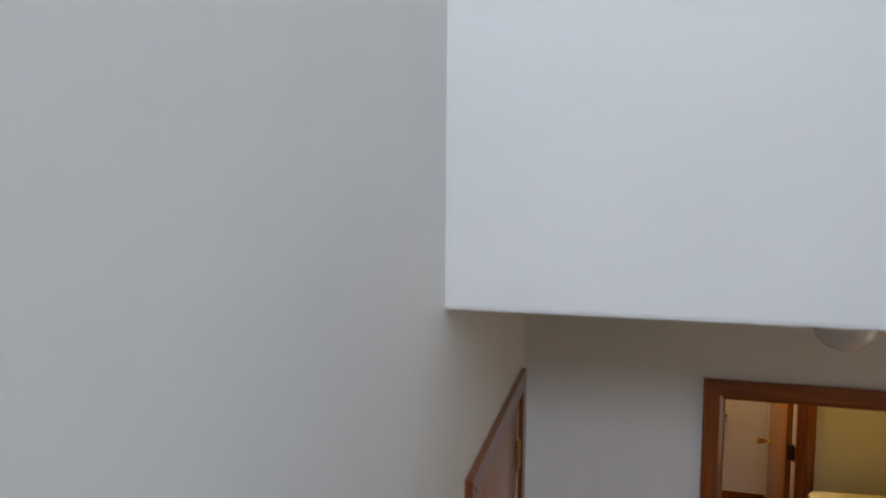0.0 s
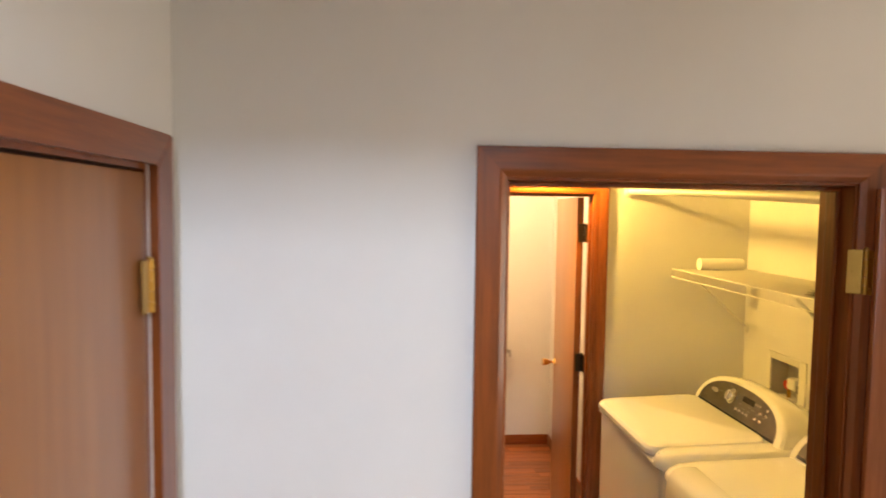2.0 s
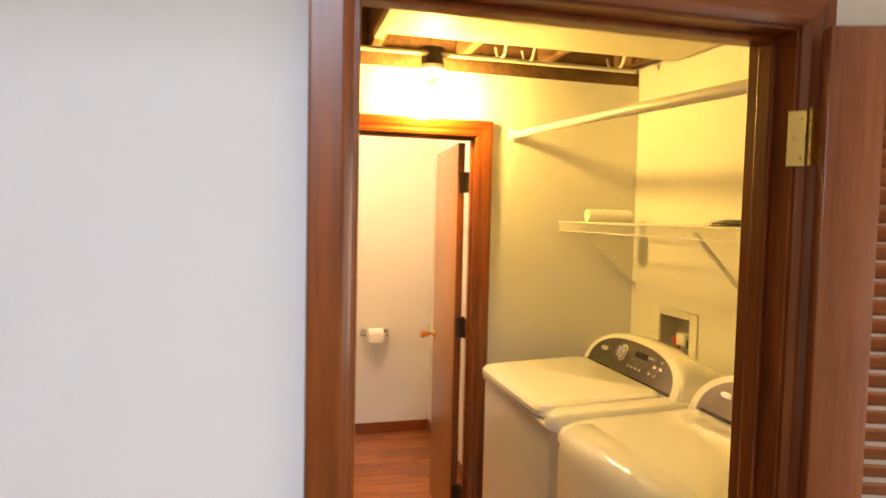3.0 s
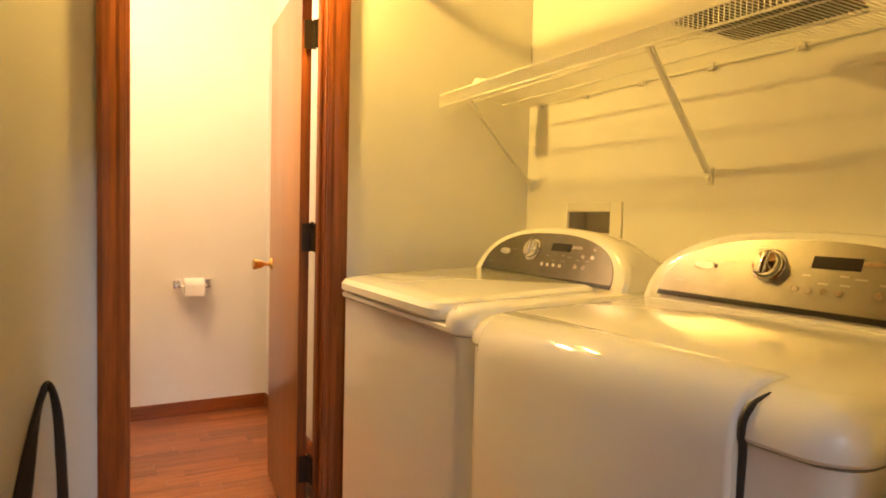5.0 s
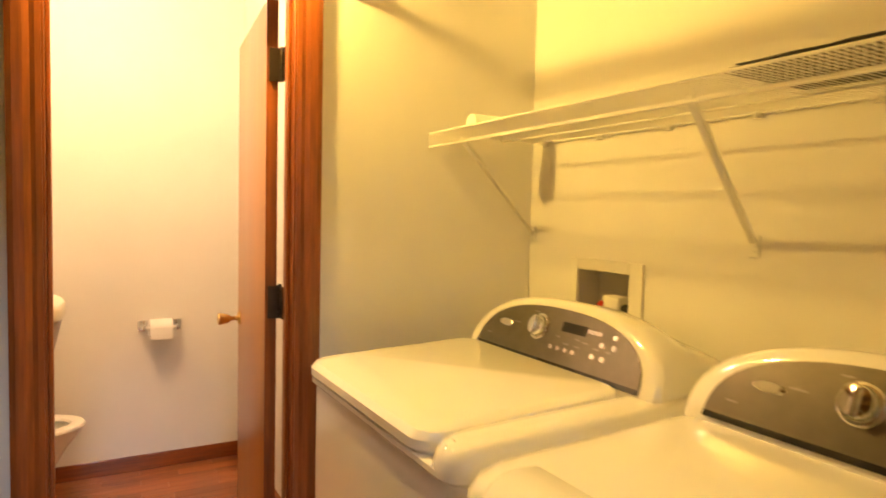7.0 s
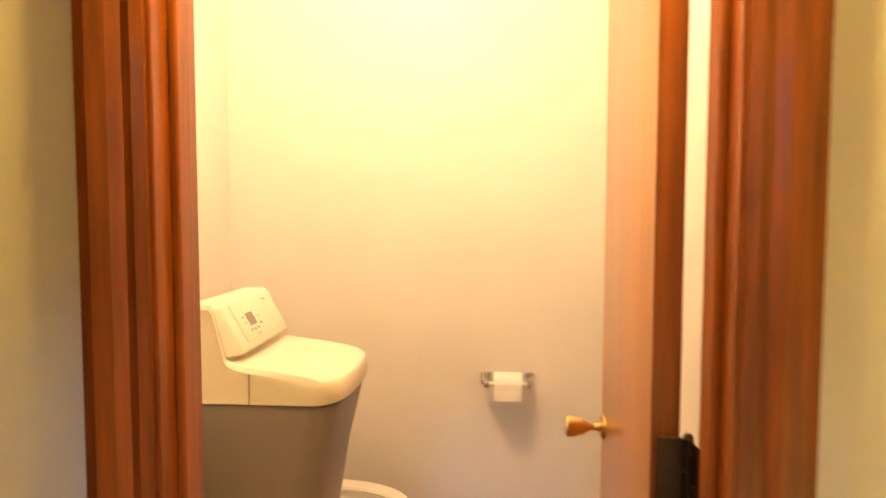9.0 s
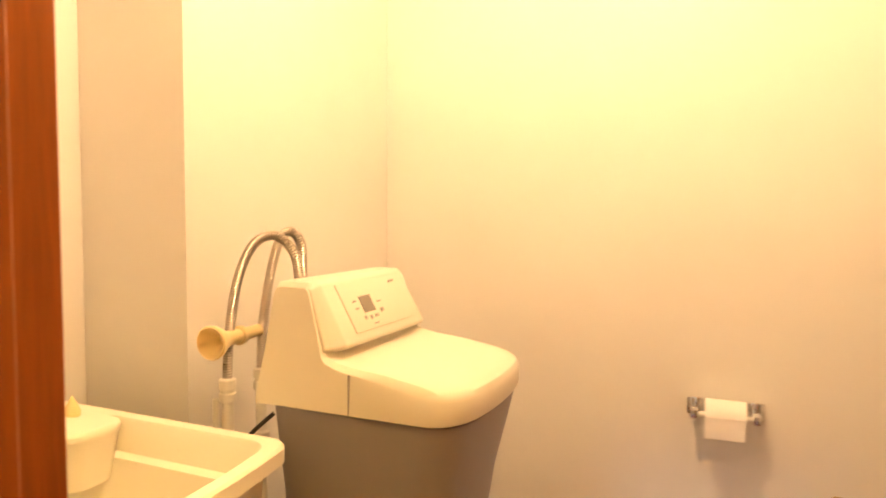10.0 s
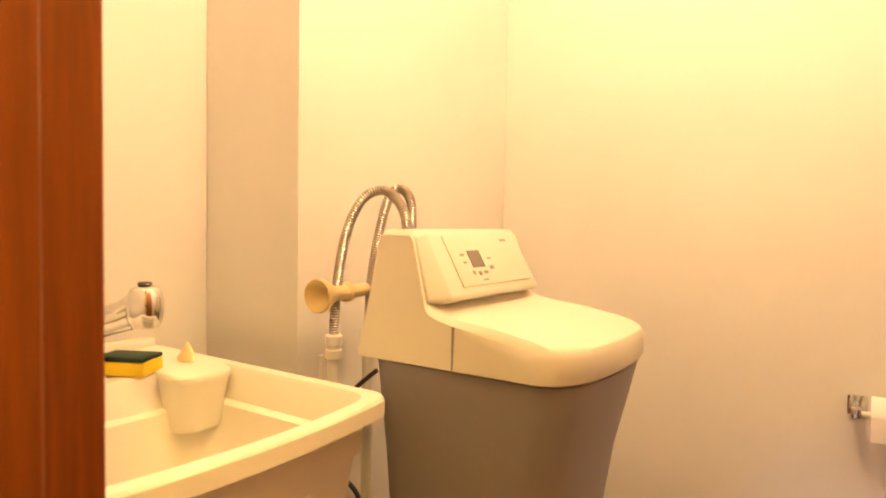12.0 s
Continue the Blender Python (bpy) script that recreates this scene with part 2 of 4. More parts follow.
# ---- large structure ----
LX = -0.335            # stairwell's side wall
UX = -1.60             # unseen far side wall of the laundry, set far out for less bounce
HY = 1.70              # hall wall with the laundry door
HYB = 1.815
SX = 2.015             # wall with the wire shelf
BY, BYB = 3.60, 3.698  # wall between laundry and toilet room
TY = 5.45              # end wall of the toilet room
RX = 1.41
CZ = 2.50              # hall ceiling
BULK_Y = 0.475
TOP = 5.1

wall("wall_stair_side", WALL, LX - 0.12, LX, -4.2, HY, 0, TOP, [(0.735, 1.565, 0, 2.03)], "y")
wall("wall_hall_end", WALL, LX - 0.12, 2.4, HY, HYB, 0, CZ + 0.25, [(0.354, 1.178, 0, 2.034)])
wall("wall_bulkhead", WALL, LX, 2.4, BULK_Y, BULK_Y + 0.12, CZ + 0.005, TOP)
wall("wall_stair_right", WALL, STAIR_R, STAIR_R + 0.12, -4.2, BULK_Y - 0.002, 0, TOP, [(-2.4, -1.1, 3.4, 4.5)], "y")
wall("wall_stair_back", WALL, LX - 0.12, STAIR_R + 0.12, -4.32, -4.202, 0, TOP, [(-0.33, 0.69, 3.93, 4.98)])
wall("wall_hall_near", WALL, STAIR_R + 0.122, 2.4, BULK_Y - 0.12, BULK_Y - 0.002, 0, CZ)
# the opening holds the added hall fill
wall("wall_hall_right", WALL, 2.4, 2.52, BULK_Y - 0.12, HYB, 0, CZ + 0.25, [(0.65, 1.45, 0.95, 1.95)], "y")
wall("wall_shelf", WALL, SX, SX + 0.12, HYB + 0.002, BYB, 0, 2.62, [(3.119, 3.34, 1.045, 1.232)], "y")
wall("wall_bath_door", WALL, UX + 0.002, SX - 0.002, BY, BYB, 0, 2.335, [(0.539, 1.176, 0, 2.053)])
# unseen walls in dark wood, added to keep bounce off the machine fronts
wall("wall_unseen_left", JOIST, UX - 0.12, UX, HY, BYB, 0, 2.62)
wall("wall_unseen_front", JOIST, UX, LX - 0.122, HY, HYB, 0, 2.62)
wall("wall_bath_right", WALL, RX, RX + 0.1, BYB, TY + 0.001, 0, 2.62)
wall("wall_bath_end", WALL, -0.7, RX + 0.1, TY + 0.002, TY + 0.12, 0, 2.62)
wall("wall_bath_left", WALL, -0.6, -0.157, 4.50, TY, 0, 2.62)
wall("wall_tub_niche", WALL, -0.6, -0.49, BYB, 4.499, 0, 2.62)
structure(box("ceiling_hall", CEIL, LX, 2.4, BULK_Y, HY - 0.002, CZ, CZ + 0.004), "flat painted hall ceiling")
structure(box("ceiling_stairwell", CEIL, LX - 0.12, 2.4, -4.32, 0.62, TOP, TOP + 0.1), "stairwell ceiling")
structure(box("ceiling_bath", CEIL, -0.7, RX + 0.1, BYB, TY + 0.12, 2.62, 2.66), "painted ceiling of the toilet room")
structure(box("ceiling_laundry", JOIST, UX - 0.12, SX + 0.12, HYB, BYB, 2.62, 2.66), "bare floor boards above open joists")
wall("wall_rim_joist", JOIST, UX, SX - 0.004, BY + 0.03, BYB - 0.002, 2.402, 2.62)
structure(box("ground", UNDER, -2.0, 2.8, -4.6, 6.0, -0.2, -0.03), "slab under the floors")
structure(box("floor_hall", BOUNCE_FLOOR, LX, 2.4, -4.2, HYB, -0.03, 0.0), "unseen hall floor in tan bounce colour")
floor_l = structure(box("floor_laundry", STAIR, UX, SX, HYB, BY, -0.03, 0.0), "brown laundry floor")
floor_b = structure(box("floor_bath", UNDER, -0.49, RX, BY, TY, -0.03, -0.006), "wood-strip laminate floor")

# stairs up towards the window
for i in range(14):
    y1 = 0.60 - 0.25 * i
    st = box("stair_step", BOUNCE_FLOOR, LX, STAIR_R, -2.9 - 0.02, y1, 0.19 * i, 0.19 * (i + 1), 0.006)
    tagged(st, "unseen stair step in tan bounce colour", "stair", "flight of stairs", "structure")
structure(box("floor_landing", BOUNCE_FLOOR, LX, STAIR_R, -4.2, -2.922, 2.3, 2.66), "landing floor at the top of the stairs")

# window behind the walker
wx0, wx1, wz0, wz1 = -0.33, 0.69, 3.93, 4.98
bm = bmesh.new()
for a in ((wx0, wx0 + 0.05, wz0, wz1), (wx1 - 0.05, wx1, wz0, wz1), (wx0 + 0.05, wx1 - 0.05, wz0, wz0 + 0.05), (wx0 + 0.05, wx1 - 0.05, wz1 - 0.05, wz1)):
    add_box(bm, a[0], a[1], -4.30, -4.22, a[2], a[3])
structure(finish("window_1", bm, TRIM), "wooden stairwell window frame")


# ---- trim ----
def casing(name, x0, x1, ztop, face, depth, width=0.066, flat=False):
    """Mitred door casing on a wall that runs along x; face is its outer plane in y. Profile with two steps."""
    bm = bmesh.new()
    prof = [(0, 0), (0, depth * 0.45), (width * 0.18, depth * 0.62), (width * 0.32, depth * 0.55), (width * 0.52, depth * 0.86), (width * 0.82, depth), (width, depth * 0.92), (width, 0)]
    if flat:
        prof = [(0, 0), (0, depth * 0.55), (width * 0.08, depth * 0.72), (width * 0.20, depth * 0.95), (width * 0.28, depth), (width * 0.96, depth), (width, depth * 0.9), (width, 0)]
    rows = []
    for px, pz, sx in ((x0, 0, -1), (x0, ztop, -1), (x1, ztop, 1), (x1, 0, 1)):
        top = pz > 0
        rows.append([bm.verts.new((px + sx * w, face + depth - d, pz + (w if top else 0))) for w, d in prof])
    for i, (a, b) in enumerate(zip(rows, rows[1:])):
        for k in range(len(prof) - 1):
            bm.faces.new((a[k], a[k + 1], b[k + 1], b[k])).material_index = 1 if i == 1 else 0
    ob = finish(name, bm, TRIM)
    ob.data.materials.append(TRIM_X)
    return structure(ob, "reddish-brown stained door casing")


casing("trim_laundry_door", 0.367, 1.165, 2.022, HY - 0.018, 0.018, 0.066, True)
casing("trim_bath_door", 0.549, 1.166, 2.043, BY - 0.018, 0.018, 0.072)
# jambs and stops
def jamb(name, x0, x1, ztop, y0, y1, t, s0, s1):
    """Jamb round a clear opening x0 to x1, with a door stop between s0 and s1."""
    bm = bmesh.new()
    add_box(bm, x0 - t, x0, y0, y1, 0, ztop, 0.002)
    add_box(bm, x1, x1 + t, y0, y1, 0, ztop, 0.002)
    add_box(bm, x0 - t, x1 + t, y0, y1, ztop, ztop + t, 0.002)
    add_box(bm, x0, x0 + 0.011, s0, s1, 0, ztop - 0.011, 0.003)
    add_box(bm, x1 - 0.011, x1, s0, s1, 0, ztop - 0.011, 0.003)
    add_box(bm, x0, x1, s0, s1, ztop - 0.011, ztop, 0.003)
    return structure(finish(name, bm, TRIM), "reddish stained door jamb with stop")


jamb("trim_laundry_jamb", 0.372, 1.160, 2.016, HY - 0.003, HYB + 0.003, 0.018, HY + 0.042, HYB - 0.035)
jamb("trim_bath_jamb", 0.555, 1.160, 2.037, BY - 0.003, BYB, 0.016, BY + 0.03, BYB - 0.036)
# casing of the flush door beside the stairs
def mitred(name, mat, corners):
    """A casing board on the stair's side wall from its outline in y and z."""
    bm = bmesh.new()
    ring = lambda x, e: [(x, y + (cy - y) * e, z + (cz - z) * e) for y, z in corners]
    cy, cz = sum(c[0] for c in corners) / 4, sum(c[1] for c in corners) / 4
    loft(bm, [ring(LX + 0.0005, 0), ring(LX + 0.015, 0), ring(LX + 0.018, 0.004)])
    return structure(finish(name, bm, mat), "reddish-brown stained door casing")


mitred("trim_side_head", TRIM_Y, [(0.662, 2.09), (1.648, 2.09), (1.569, 2.027), (0.734, 2.027)])
mitred("trim_side_near", TRIM, [(0.662, 0.0), (0.662, 2.0893), (0.7335, 2.0265), (0.7335, 0.0)])
mitred("trim_side_far", TRIM, [(1.648, 0.0), (1.648, 2.0893), (1.5695, 2.0265), (1.5695, 0.0)])
bm = bmesh.new()
add_box(bm, LX - 0.12, LX - 0.002, 0.735, 0.745, 0, 2.018)
add_box(bm, LX - 0.12, LX - 0.002, 1.555, 1.565, 0, 2.018)
add_box(bm, LX - 0.12, LX - 0.002, 0.735, 1.565, 2.018, 2.03)
structure(finish("trim_side_jamb", bm, TRIM), "stained door jamb")
# baseboards of the toilet room
bm = bmesh.new()
add_box(bm, -0.155, RX - 0.002, TY - 0.012, TY, 0, 0.08, 0.003)
structure(finish("baseboard_end", bm, TRIM_X), "brown stained baseboard")
bm = bmesh.new()
add_box(bm, RX - 0.012, RX, BYB + 0.004, TY - 0.014, 0, 0.08, 0.003)
structure(finish("baseboard_side", bm, TRIM_Y), "brown stained baseboard")


# ---- doors ----
def hinge(parent, x, y, z, mat, swing):
    """Butt hinge: knuckle and two plates; swing turns the plates about the knuckle."""
    bm = bmesh.new()
    for k in range(5):
        add_lathe(bm, (x, y, z - 0.05 + 0.02 * k), [(0.0065, 0.0006), (0.0065, 0.0194)], 12)
    add_lathe(bm, (x, y, z + 0.05), [(0.0065, 0), (0.005, 0.004), (0.001, 0.006)], 12)
    for ang in swing:
        m = Matrix.Translation((x, y, z)) @ Matrix.Rotation(radians(ang), 4, "Z")
        add_box(bm, 0.004, 0.036, -0.0012, 0.0012, -0.05, 0.05, 0.0008, 1, m)
        for u, w in ((0.013, -0.035), (0.026, 0.0), (0.013, 0.035)):
            r = bmesh.ops.create_uvsphere(bm, u_segments=8, v_segments=5, radius=0.0035)
            bmesh.ops.transform(bm, verts=r["verts"], matrix=m @ Matrix.Translation((u, -0.001, w)))
    return finish("hinge", bm, mat, parent, smooth=True)


def knob(parent, x, y, z, way, mat):
    """Door knob with a rose, along +x or -x."""
    prof = [(0.031, 0), (0.031, 0.004), (0.026, 0.009), (0.012, 0.013), (0.009, 0.022), (0.010, 0.036), (0.019, 0.048), (0.022, 0.056), (0.026, 0.074), (0.027, 0.086), (0.024, 0.090), (0.006, 0.091)]
    return lathe("knob", mat, (x, y, z), [(r * 0.85, h * way * 0.92) for r, h in prof], 24, "x", parent)


# flush door beside the stairs, shut
d = thing("door_side", (LX - 0.01, 1.15, 0.0), "closed flush birch door with reddish stained casing", "door")
box("slab", SLAB, LX - 0.036, LX - 0.002, 0.749, 1.551, 0.008, 2.012, 0.002, d)
hinge(d, LX + 0.006, 1.556, 1.80, OLDBRASS, (92, -92))
hinge(d, LX + 0.006, 1.556, 0.22, OLDBRASS, (92, -92))
knob(d, LX - 0.002, 0.81, 0.93, 1, BRASS)

# door of the toilet room, opened inward
HB = Vector((1.158, BYB + 0.026, 0))
d = thing("door_bath", (HB.x, HB.y, 0.0), "open flush birch door with brass knob and dark hinges", "door")
mb = Matrix.Translation(HB) @ Matrix.Rotation(radians(-4.5), 4, "Z")
box("slab", SLAB, -0.045, -0.011, 0.010, 0.645, 0.01, 2.025, 0.002, d, 2, mb)
box("edge", TRIM, -0.0452, -0.0108, 0.0065, 0.0098, 0.01, 2.025, 0.0, d, 2, mb)
for hz in (1.83, 1.115, 0.27):
    hinge(d, HB.x - 0.004, HB.y - 0.006, hz, BRONZE, (-88, 176))
kp = mb @ Vector((-0.045, 0.585, 0.974))
knob(d, kp.x, kp.y, kp.z, -1, BRASS)
kp = mb @ Vector((-0.011, 0.585, 0.974))
knob(d, kp.x, kp.y, kp.z, 1, BRASS)
lp = mb @ Vector((-0.028, 0.646, 0.974))
box("latch_plate", BRASS, lp.x - 0.012, lp.x + 0.012, lp.y - 0.001, lp.y + 0.002, 0.945, 1.003, 0.0, d)

# louvred laundry door, swung wide open against the hall wall
HL = Vector((1.182, HY - 0.024, 0))
d = thing("door_louvred", (HL.x, HL.y, 0.0), "open reddish-brown louvred wooden door with brass hinges", "door")
ml = Matrix.Translation(HL) @ Matrix.Rotation(radians(-20), 4, "Z")
W, T = 0.73, 0.034
for nm, a in (("stile", (0.006, 0.10, 0.01, 2.01)), ("stile", (W - 0.094, W, 0.01, 2.01))):
    box(nm, LOUVRE, a[0], a[1], -T - 0.006, -0.006, a[2], a[3], 0.003, d, 2, ml)
for z0, z1 in ((0.01, 0.22), (0.92, 1.02), (1.90, 2.01)):
    box("rail", LOUVRE, 0.10, W - 0.094, -T - 0.005, -0.007, z0, z1, 0.002, d, 2, ml)
slat_me = None
for z0, z1 in ((0.22, 0.92), (1.02, 1.90)):
    n = round((z1 - z0) / 0.033)
    for i in range(n):
        if slat_me is None:
            bm = bmesh.new()
            add_box(bm, 0.10 - W / 2, W / 2 - 0.094, -0.020, 0.020, -0.003, 0.003, 0.002, 1)
            s = finish("slat", bm, LOUVRE_S)
            slat_me = s.data
        else:
            s = new("slat", slat_me)
        s.parent = d
        s.matrix_basis = Matrix.Translation(-HL) @ ml @ Matrix.Translation((W / 2, -T / 2 - 0.006, z0 + (i + 0.5) * (z1 - z0) / n)) @ Matrix.Rotation(radians(-48), 4, "X")
for hz in (1.823, 1.02, 0.22):
    hinge(d, HL.x - 0.002, HL.y + 0.002, hz, OLDBRASS, (140, -78))


# ---- hall lamp ----
lamp = thing("ceiling_lamp", (0.56, 1.18, CZ), "unlit frosted globe ceiling lamp with brass base", "lamp")
lathe("base", BRASS, (0.56, 1.18, CZ - 0.002), [(0.052, 0), (0.054, -0.012), (0.047, -0.020), (0.047, -0.028), (0.050, -0.034), (0.044, -0.046), (0.040, -0.048)], 32, parent=lamp)
prof = [(0.040, -0.046)]
for k in range(1, 15):
    a = math.pi * (0.16 + 0.84 * k / 14)
    prof.append((0.073 * math.sin(a), -0.112 + 0.068 * math.cos(a)))
lathe("globe", FROST, (0.56, 1.18, CZ - 0.002), prof, 40, parent=lamp)
for k in range(3):
    a = 2.1 * k + 0.5
    bm = bmesh.new()
    add_tube(bm, [(0.56 + 0.040 * math.cos(a), 1.18 + 0.040 * math.sin(a), CZ - 0.030), (0.56 + 0.062 * math.cos(a), 1.18 + 0.062 * math.sin(a), CZ - 0.030)], 0.004, 8)
    finish("screw", bm, BRASS, lamp, True)


# ---- laundry: open ceiling ----
bm = bmesh.new()
add_box(bm, 0.66, 1.985, HYB + 0.05, 3.27, 2.385, 2.40, 0.002)
add_box(bm, 0.625, 0.66, HYB + 0.05, 3.30, 2.370, 2.402, 0.003)
panel = tagged(finish("ceiling_panel", bm, DUCT), "painted board fixed under the open joists", "ceiling panel", kind="structure")
for x in (-1.38, -0.97, -0.56, -0.15, 0.26, 0.67, 1.08, 1.49, 1.90):
    tagged(box("joist", JOIST, x - 0.02, x + 0.02, HYB + 0.01, BYB - 0.01, 2.402, 2.618, 0.002), "rough brown floor joist", "joist", "floor joists", "structure")
tagged(box("top_plate", JOIST, UX + 0.004, SX - 0.004, BY + 0.004, BYB - 0.004, 2.337, 2.40, 0.002), "rough wooden plate on the wall's top", "beam", kind="structure")
p = tagged(tube("water_pipe", PVC, [(UX + 0.01, 3.46, 2.372), (0.9, 3.455, 2.371), (SX - 0.12, 3.45, 2.37)], 0.011, 12), "pale water pipe under the joists", "pipe")
for x, y in ((1.20, 3.36), (1.34, 3.38), (1.78, 3.37)):
    pts = smooth_path([(x, y - 0.06, 2.46), (x + 0.01, y, 2.41), (x + 0.02, y + 0.05, 2.38), (x + 0.03, y + 0.16, 2.395), (x + 0.03, y + 0.20, 2.45)])
    tagged(tube("cable", PVC, pts, 0.006, 8), "pale cable looped below the joists", "cable", "loose cables")
tagged(box("vent_box", DARKBOX, 1.70, 1.97, 2.35, 2.80, 2.345, 2.384, 0.004), "dark sheet-metal box at the ceiling", "duct")

lamp = thing("bulb_holder", (0.915, 3.485, 2.325), "lit bare bulb in white porcelain holder", "lamp")
lathe("holder", PORC, (0.915, 3.485, 2.325), [(0.055, 0), (0.056, -0.018), (0.044, -0.028), (0.028, -0.060), (0.026, -0.085), (0.018, -0.087)], 28, parent=lamp)
prof = [(0.013, -0.086), (0.014, -0.100)]
for k in range(0, 13):
    a = math.pi * (0.22 + 0.78 * k / 12)
    prof.append((0.029 * math.sin(a), -0.140 + 0.029 * math.cos(a)))
lathe("mounting_box", DARKBOX, (0.915, 3.485, 2.3255), [(0.050, 0.0), (0.052, 0.002), (0.052, 0.074), (0.048, 0.076)], 8, parent=lamp)
lathe("bulb", BULB, (0.915, 3.485, 2.325), prof, 20, parent=lamp)

# clothes rod
rod = thing("clothes_rod", (1.35, 2.7, 2.03), "white closet rod fixed between two walls", "rod")
tube("pole", WIRE, [(1.35, 2.60, 2.022), (1.35, BY - 0.004, 2.058)], 0.0155, 16, rod)
tube("pole", WIRE, [(1.35, HYB + 0.004, 1.985), (1.35, 2.62, 2.0225)], 0.018, 16, rod)
lathe("socket", PLASTIC, (1.35, BY - 0.001, 2.058), [(0.032, 0), (0.032, -0.006), (0.022, -0.012), (0.022, -0.022), (0.017, -0.022)], 24, "y", rod)

# ---- wire shelf ----
SZ, SF, SB = 1.650, 1.595, SX - 0.006
Y0, Y1 = HYB + 0.02, BY - 0.012
shelf = thing("wire_shelf", (1.8, 2.7, SZ), "white vinyl-coated wire shelf on diagonal brackets", "shelf")
bm = bmesh.new()
for x, z, r in ((SF, SZ, 0.0032), (SF, SZ - 0.042, 0.0032), (SB, SZ - 0.004, 0.0034), (1.735, SZ - 0.006, 0.003), (1.875, SZ - 0.006, 0.003)):
    add_tube(bm, [(x, Y0, z), (x, Y1, z)], r, 8)
finish("rail", bm, WIRE, shelf, True)
bm = bmesh.new()
n = int((Y1 - Y0) / 0.0127)
for i in range(n + 1):
    y = Y0 + (Y1 - Y0) * i / n
    add_tube(bm, [(SB, y, SZ), (SF - 0.001, y, SZ), (SF - 0.002, y, SZ - 0.006), (SF - 0.001, y, SZ - 0.042)], 0.0014, 5)
tagged(finish("deck_wires", bm, WIRE, shelf, True), kind="stuff")
for y in (2.71, 3.56):
    bm = bmesh.new()
    a, b = Vector((1.655, y - 0.07, SZ - 0.018)), Vector((SX - 0.010, y + 0.02, 1.345))
    dd = (b - a)
    mm = Matrix.Translation((a + b) / 2) @ dd.to_track_quat("Z", "Y").to_matrix().to_4x4()
    add_box(bm, -0.0085, 0.0085, -0.006, 0.006, -dd.length / 2, dd.length / 2, 0.003, 2, mm)
    y += 0.02
    add_box(bm, SX - 0.006, SX - 0.001, y - 0.012, y + 0.012, 1.310, 1.362, 0.002)
    add_lathe(bm, (SX - 0.007, y, 1.327), [(0.005, 0), (0.003, -0.003)], 10, "x")
    finish("bracket", bm, WIRE, shelf, True)
for k in range(7):
    bm = bmesh.new()
    y = 1.95 + 0.262 * k
    add_box(bm, SX - 0.016, SX - 0.001, y - 0.011, y + 0.011, SZ - 0.016, SZ + 0.006, 0.003)
    add_lathe(bm, (SX - 0.016, y, SZ - 0.006), [(0.007, 0), (0.006, -0.004), (0.002, -0.006)], 12, "x")
    finish("wall_clip", bm, WIRE, shelf, True)

roll = thing("paper_roll", (1.81, 3.51, SZ + 0.034), "white paper roll lying on the wire shelf", "paper roll")
lathe("paper", PAPER, (1.70, 3.51, SZ + 0.033), [(0.010, 0.001), (0.030, 0.0), (0.031, 0.01), (0.031, 0.22), (0.030, 0.23), (0.010, 0.229)], 28, "x", roll)

cloth = thing("folded_cloth", (1.70, 2.36, SZ), "dark grey folded cloth lying on the wire shelf", "cloth")
bm = bmesh.new()
for k, (dx, dy, z0, z1) in enumerate(((0.125, 0.150, 0.002, 0.010), (0.118, 0.142, 0.0105, 0.019), (0.110, 0.138, 0.0195, 0.026))):
    cx, cy = 1.755, 2.40
    m, nn = 14, 18
    top, bot = [], []
    for i in range(m + 1):
        top.append([]), bot.append([])
        for j in range(nn + 1):
            u, v = 2 * i / m - 1, 2 * j / nn - 1
            e = 1 + 0.05 * noise.noise(Vector((u * 2, v * 2, k * 3.1)))
            x, y = cx + dx * u * e, cy + dy * v * e
            wob = 0.006 * noise.noise(Vector((x * 22, y * 16, k))) * (1 if k == 2 else 0.3)
            edge = max(abs(u), abs(v)) ** 8
            top[-1].append(bm.verts.new((x, y, SZ + z1 - 0.004 * edge + wob)))
            bot[-1].append(bm.verts.new((x, y, SZ + z0 + 0.003 * edge)))
    for i in range(m):
        for j in range(nn):
            bm.faces.new((top[i][j], top[i + 1][j], top[i + 1][j + 1], top[i][j + 1]))
            bm.faces.new((bot[i][j], bot[i][j + 1], bot[i + 1][j + 1], bot[i + 1][j]))
    for i in range(m):
        bm.faces.new((top[i][0], bot[i][0], bot[i + 1][0], top[i + 1][0]))
        bm.faces.new((top[i][nn], top[i + 1][nn], bot[i + 1][nn], bot[i][nn]))
    for j in range(nn):
        bm.faces.new((top[0][j], top[0][j + 1], bot[0][j + 1], bot[0][j]))
        bm.faces.new((top[m][j], bot[m][j], bot[m][j + 1], top[m][j + 1]))
finish("fabric", bm, CLOTH, cloth, True)

# ---- washer outlet box ----
ob_box = thing("outlet_box", (SX, 3.22, 1.13), "recessed white washer outlet box with taps", "outlet box")
bm = bmesh.new()
for a in ((3.066, 3.119, 1.014, 1.266), (3.34, 3.375, 1.014, 1.266), (3.119, 3.34, 1.232, 1.266), (3.119, 3.34, 1.014, 1.045)):
    add_box(bm, SX - 0.008, SX - 0.0005, a[0], a[1], a[2], a[3], 0.002, 1)
finish("frame", bm, PLASTIC, ob_box, True)
bm = bmesh.new()
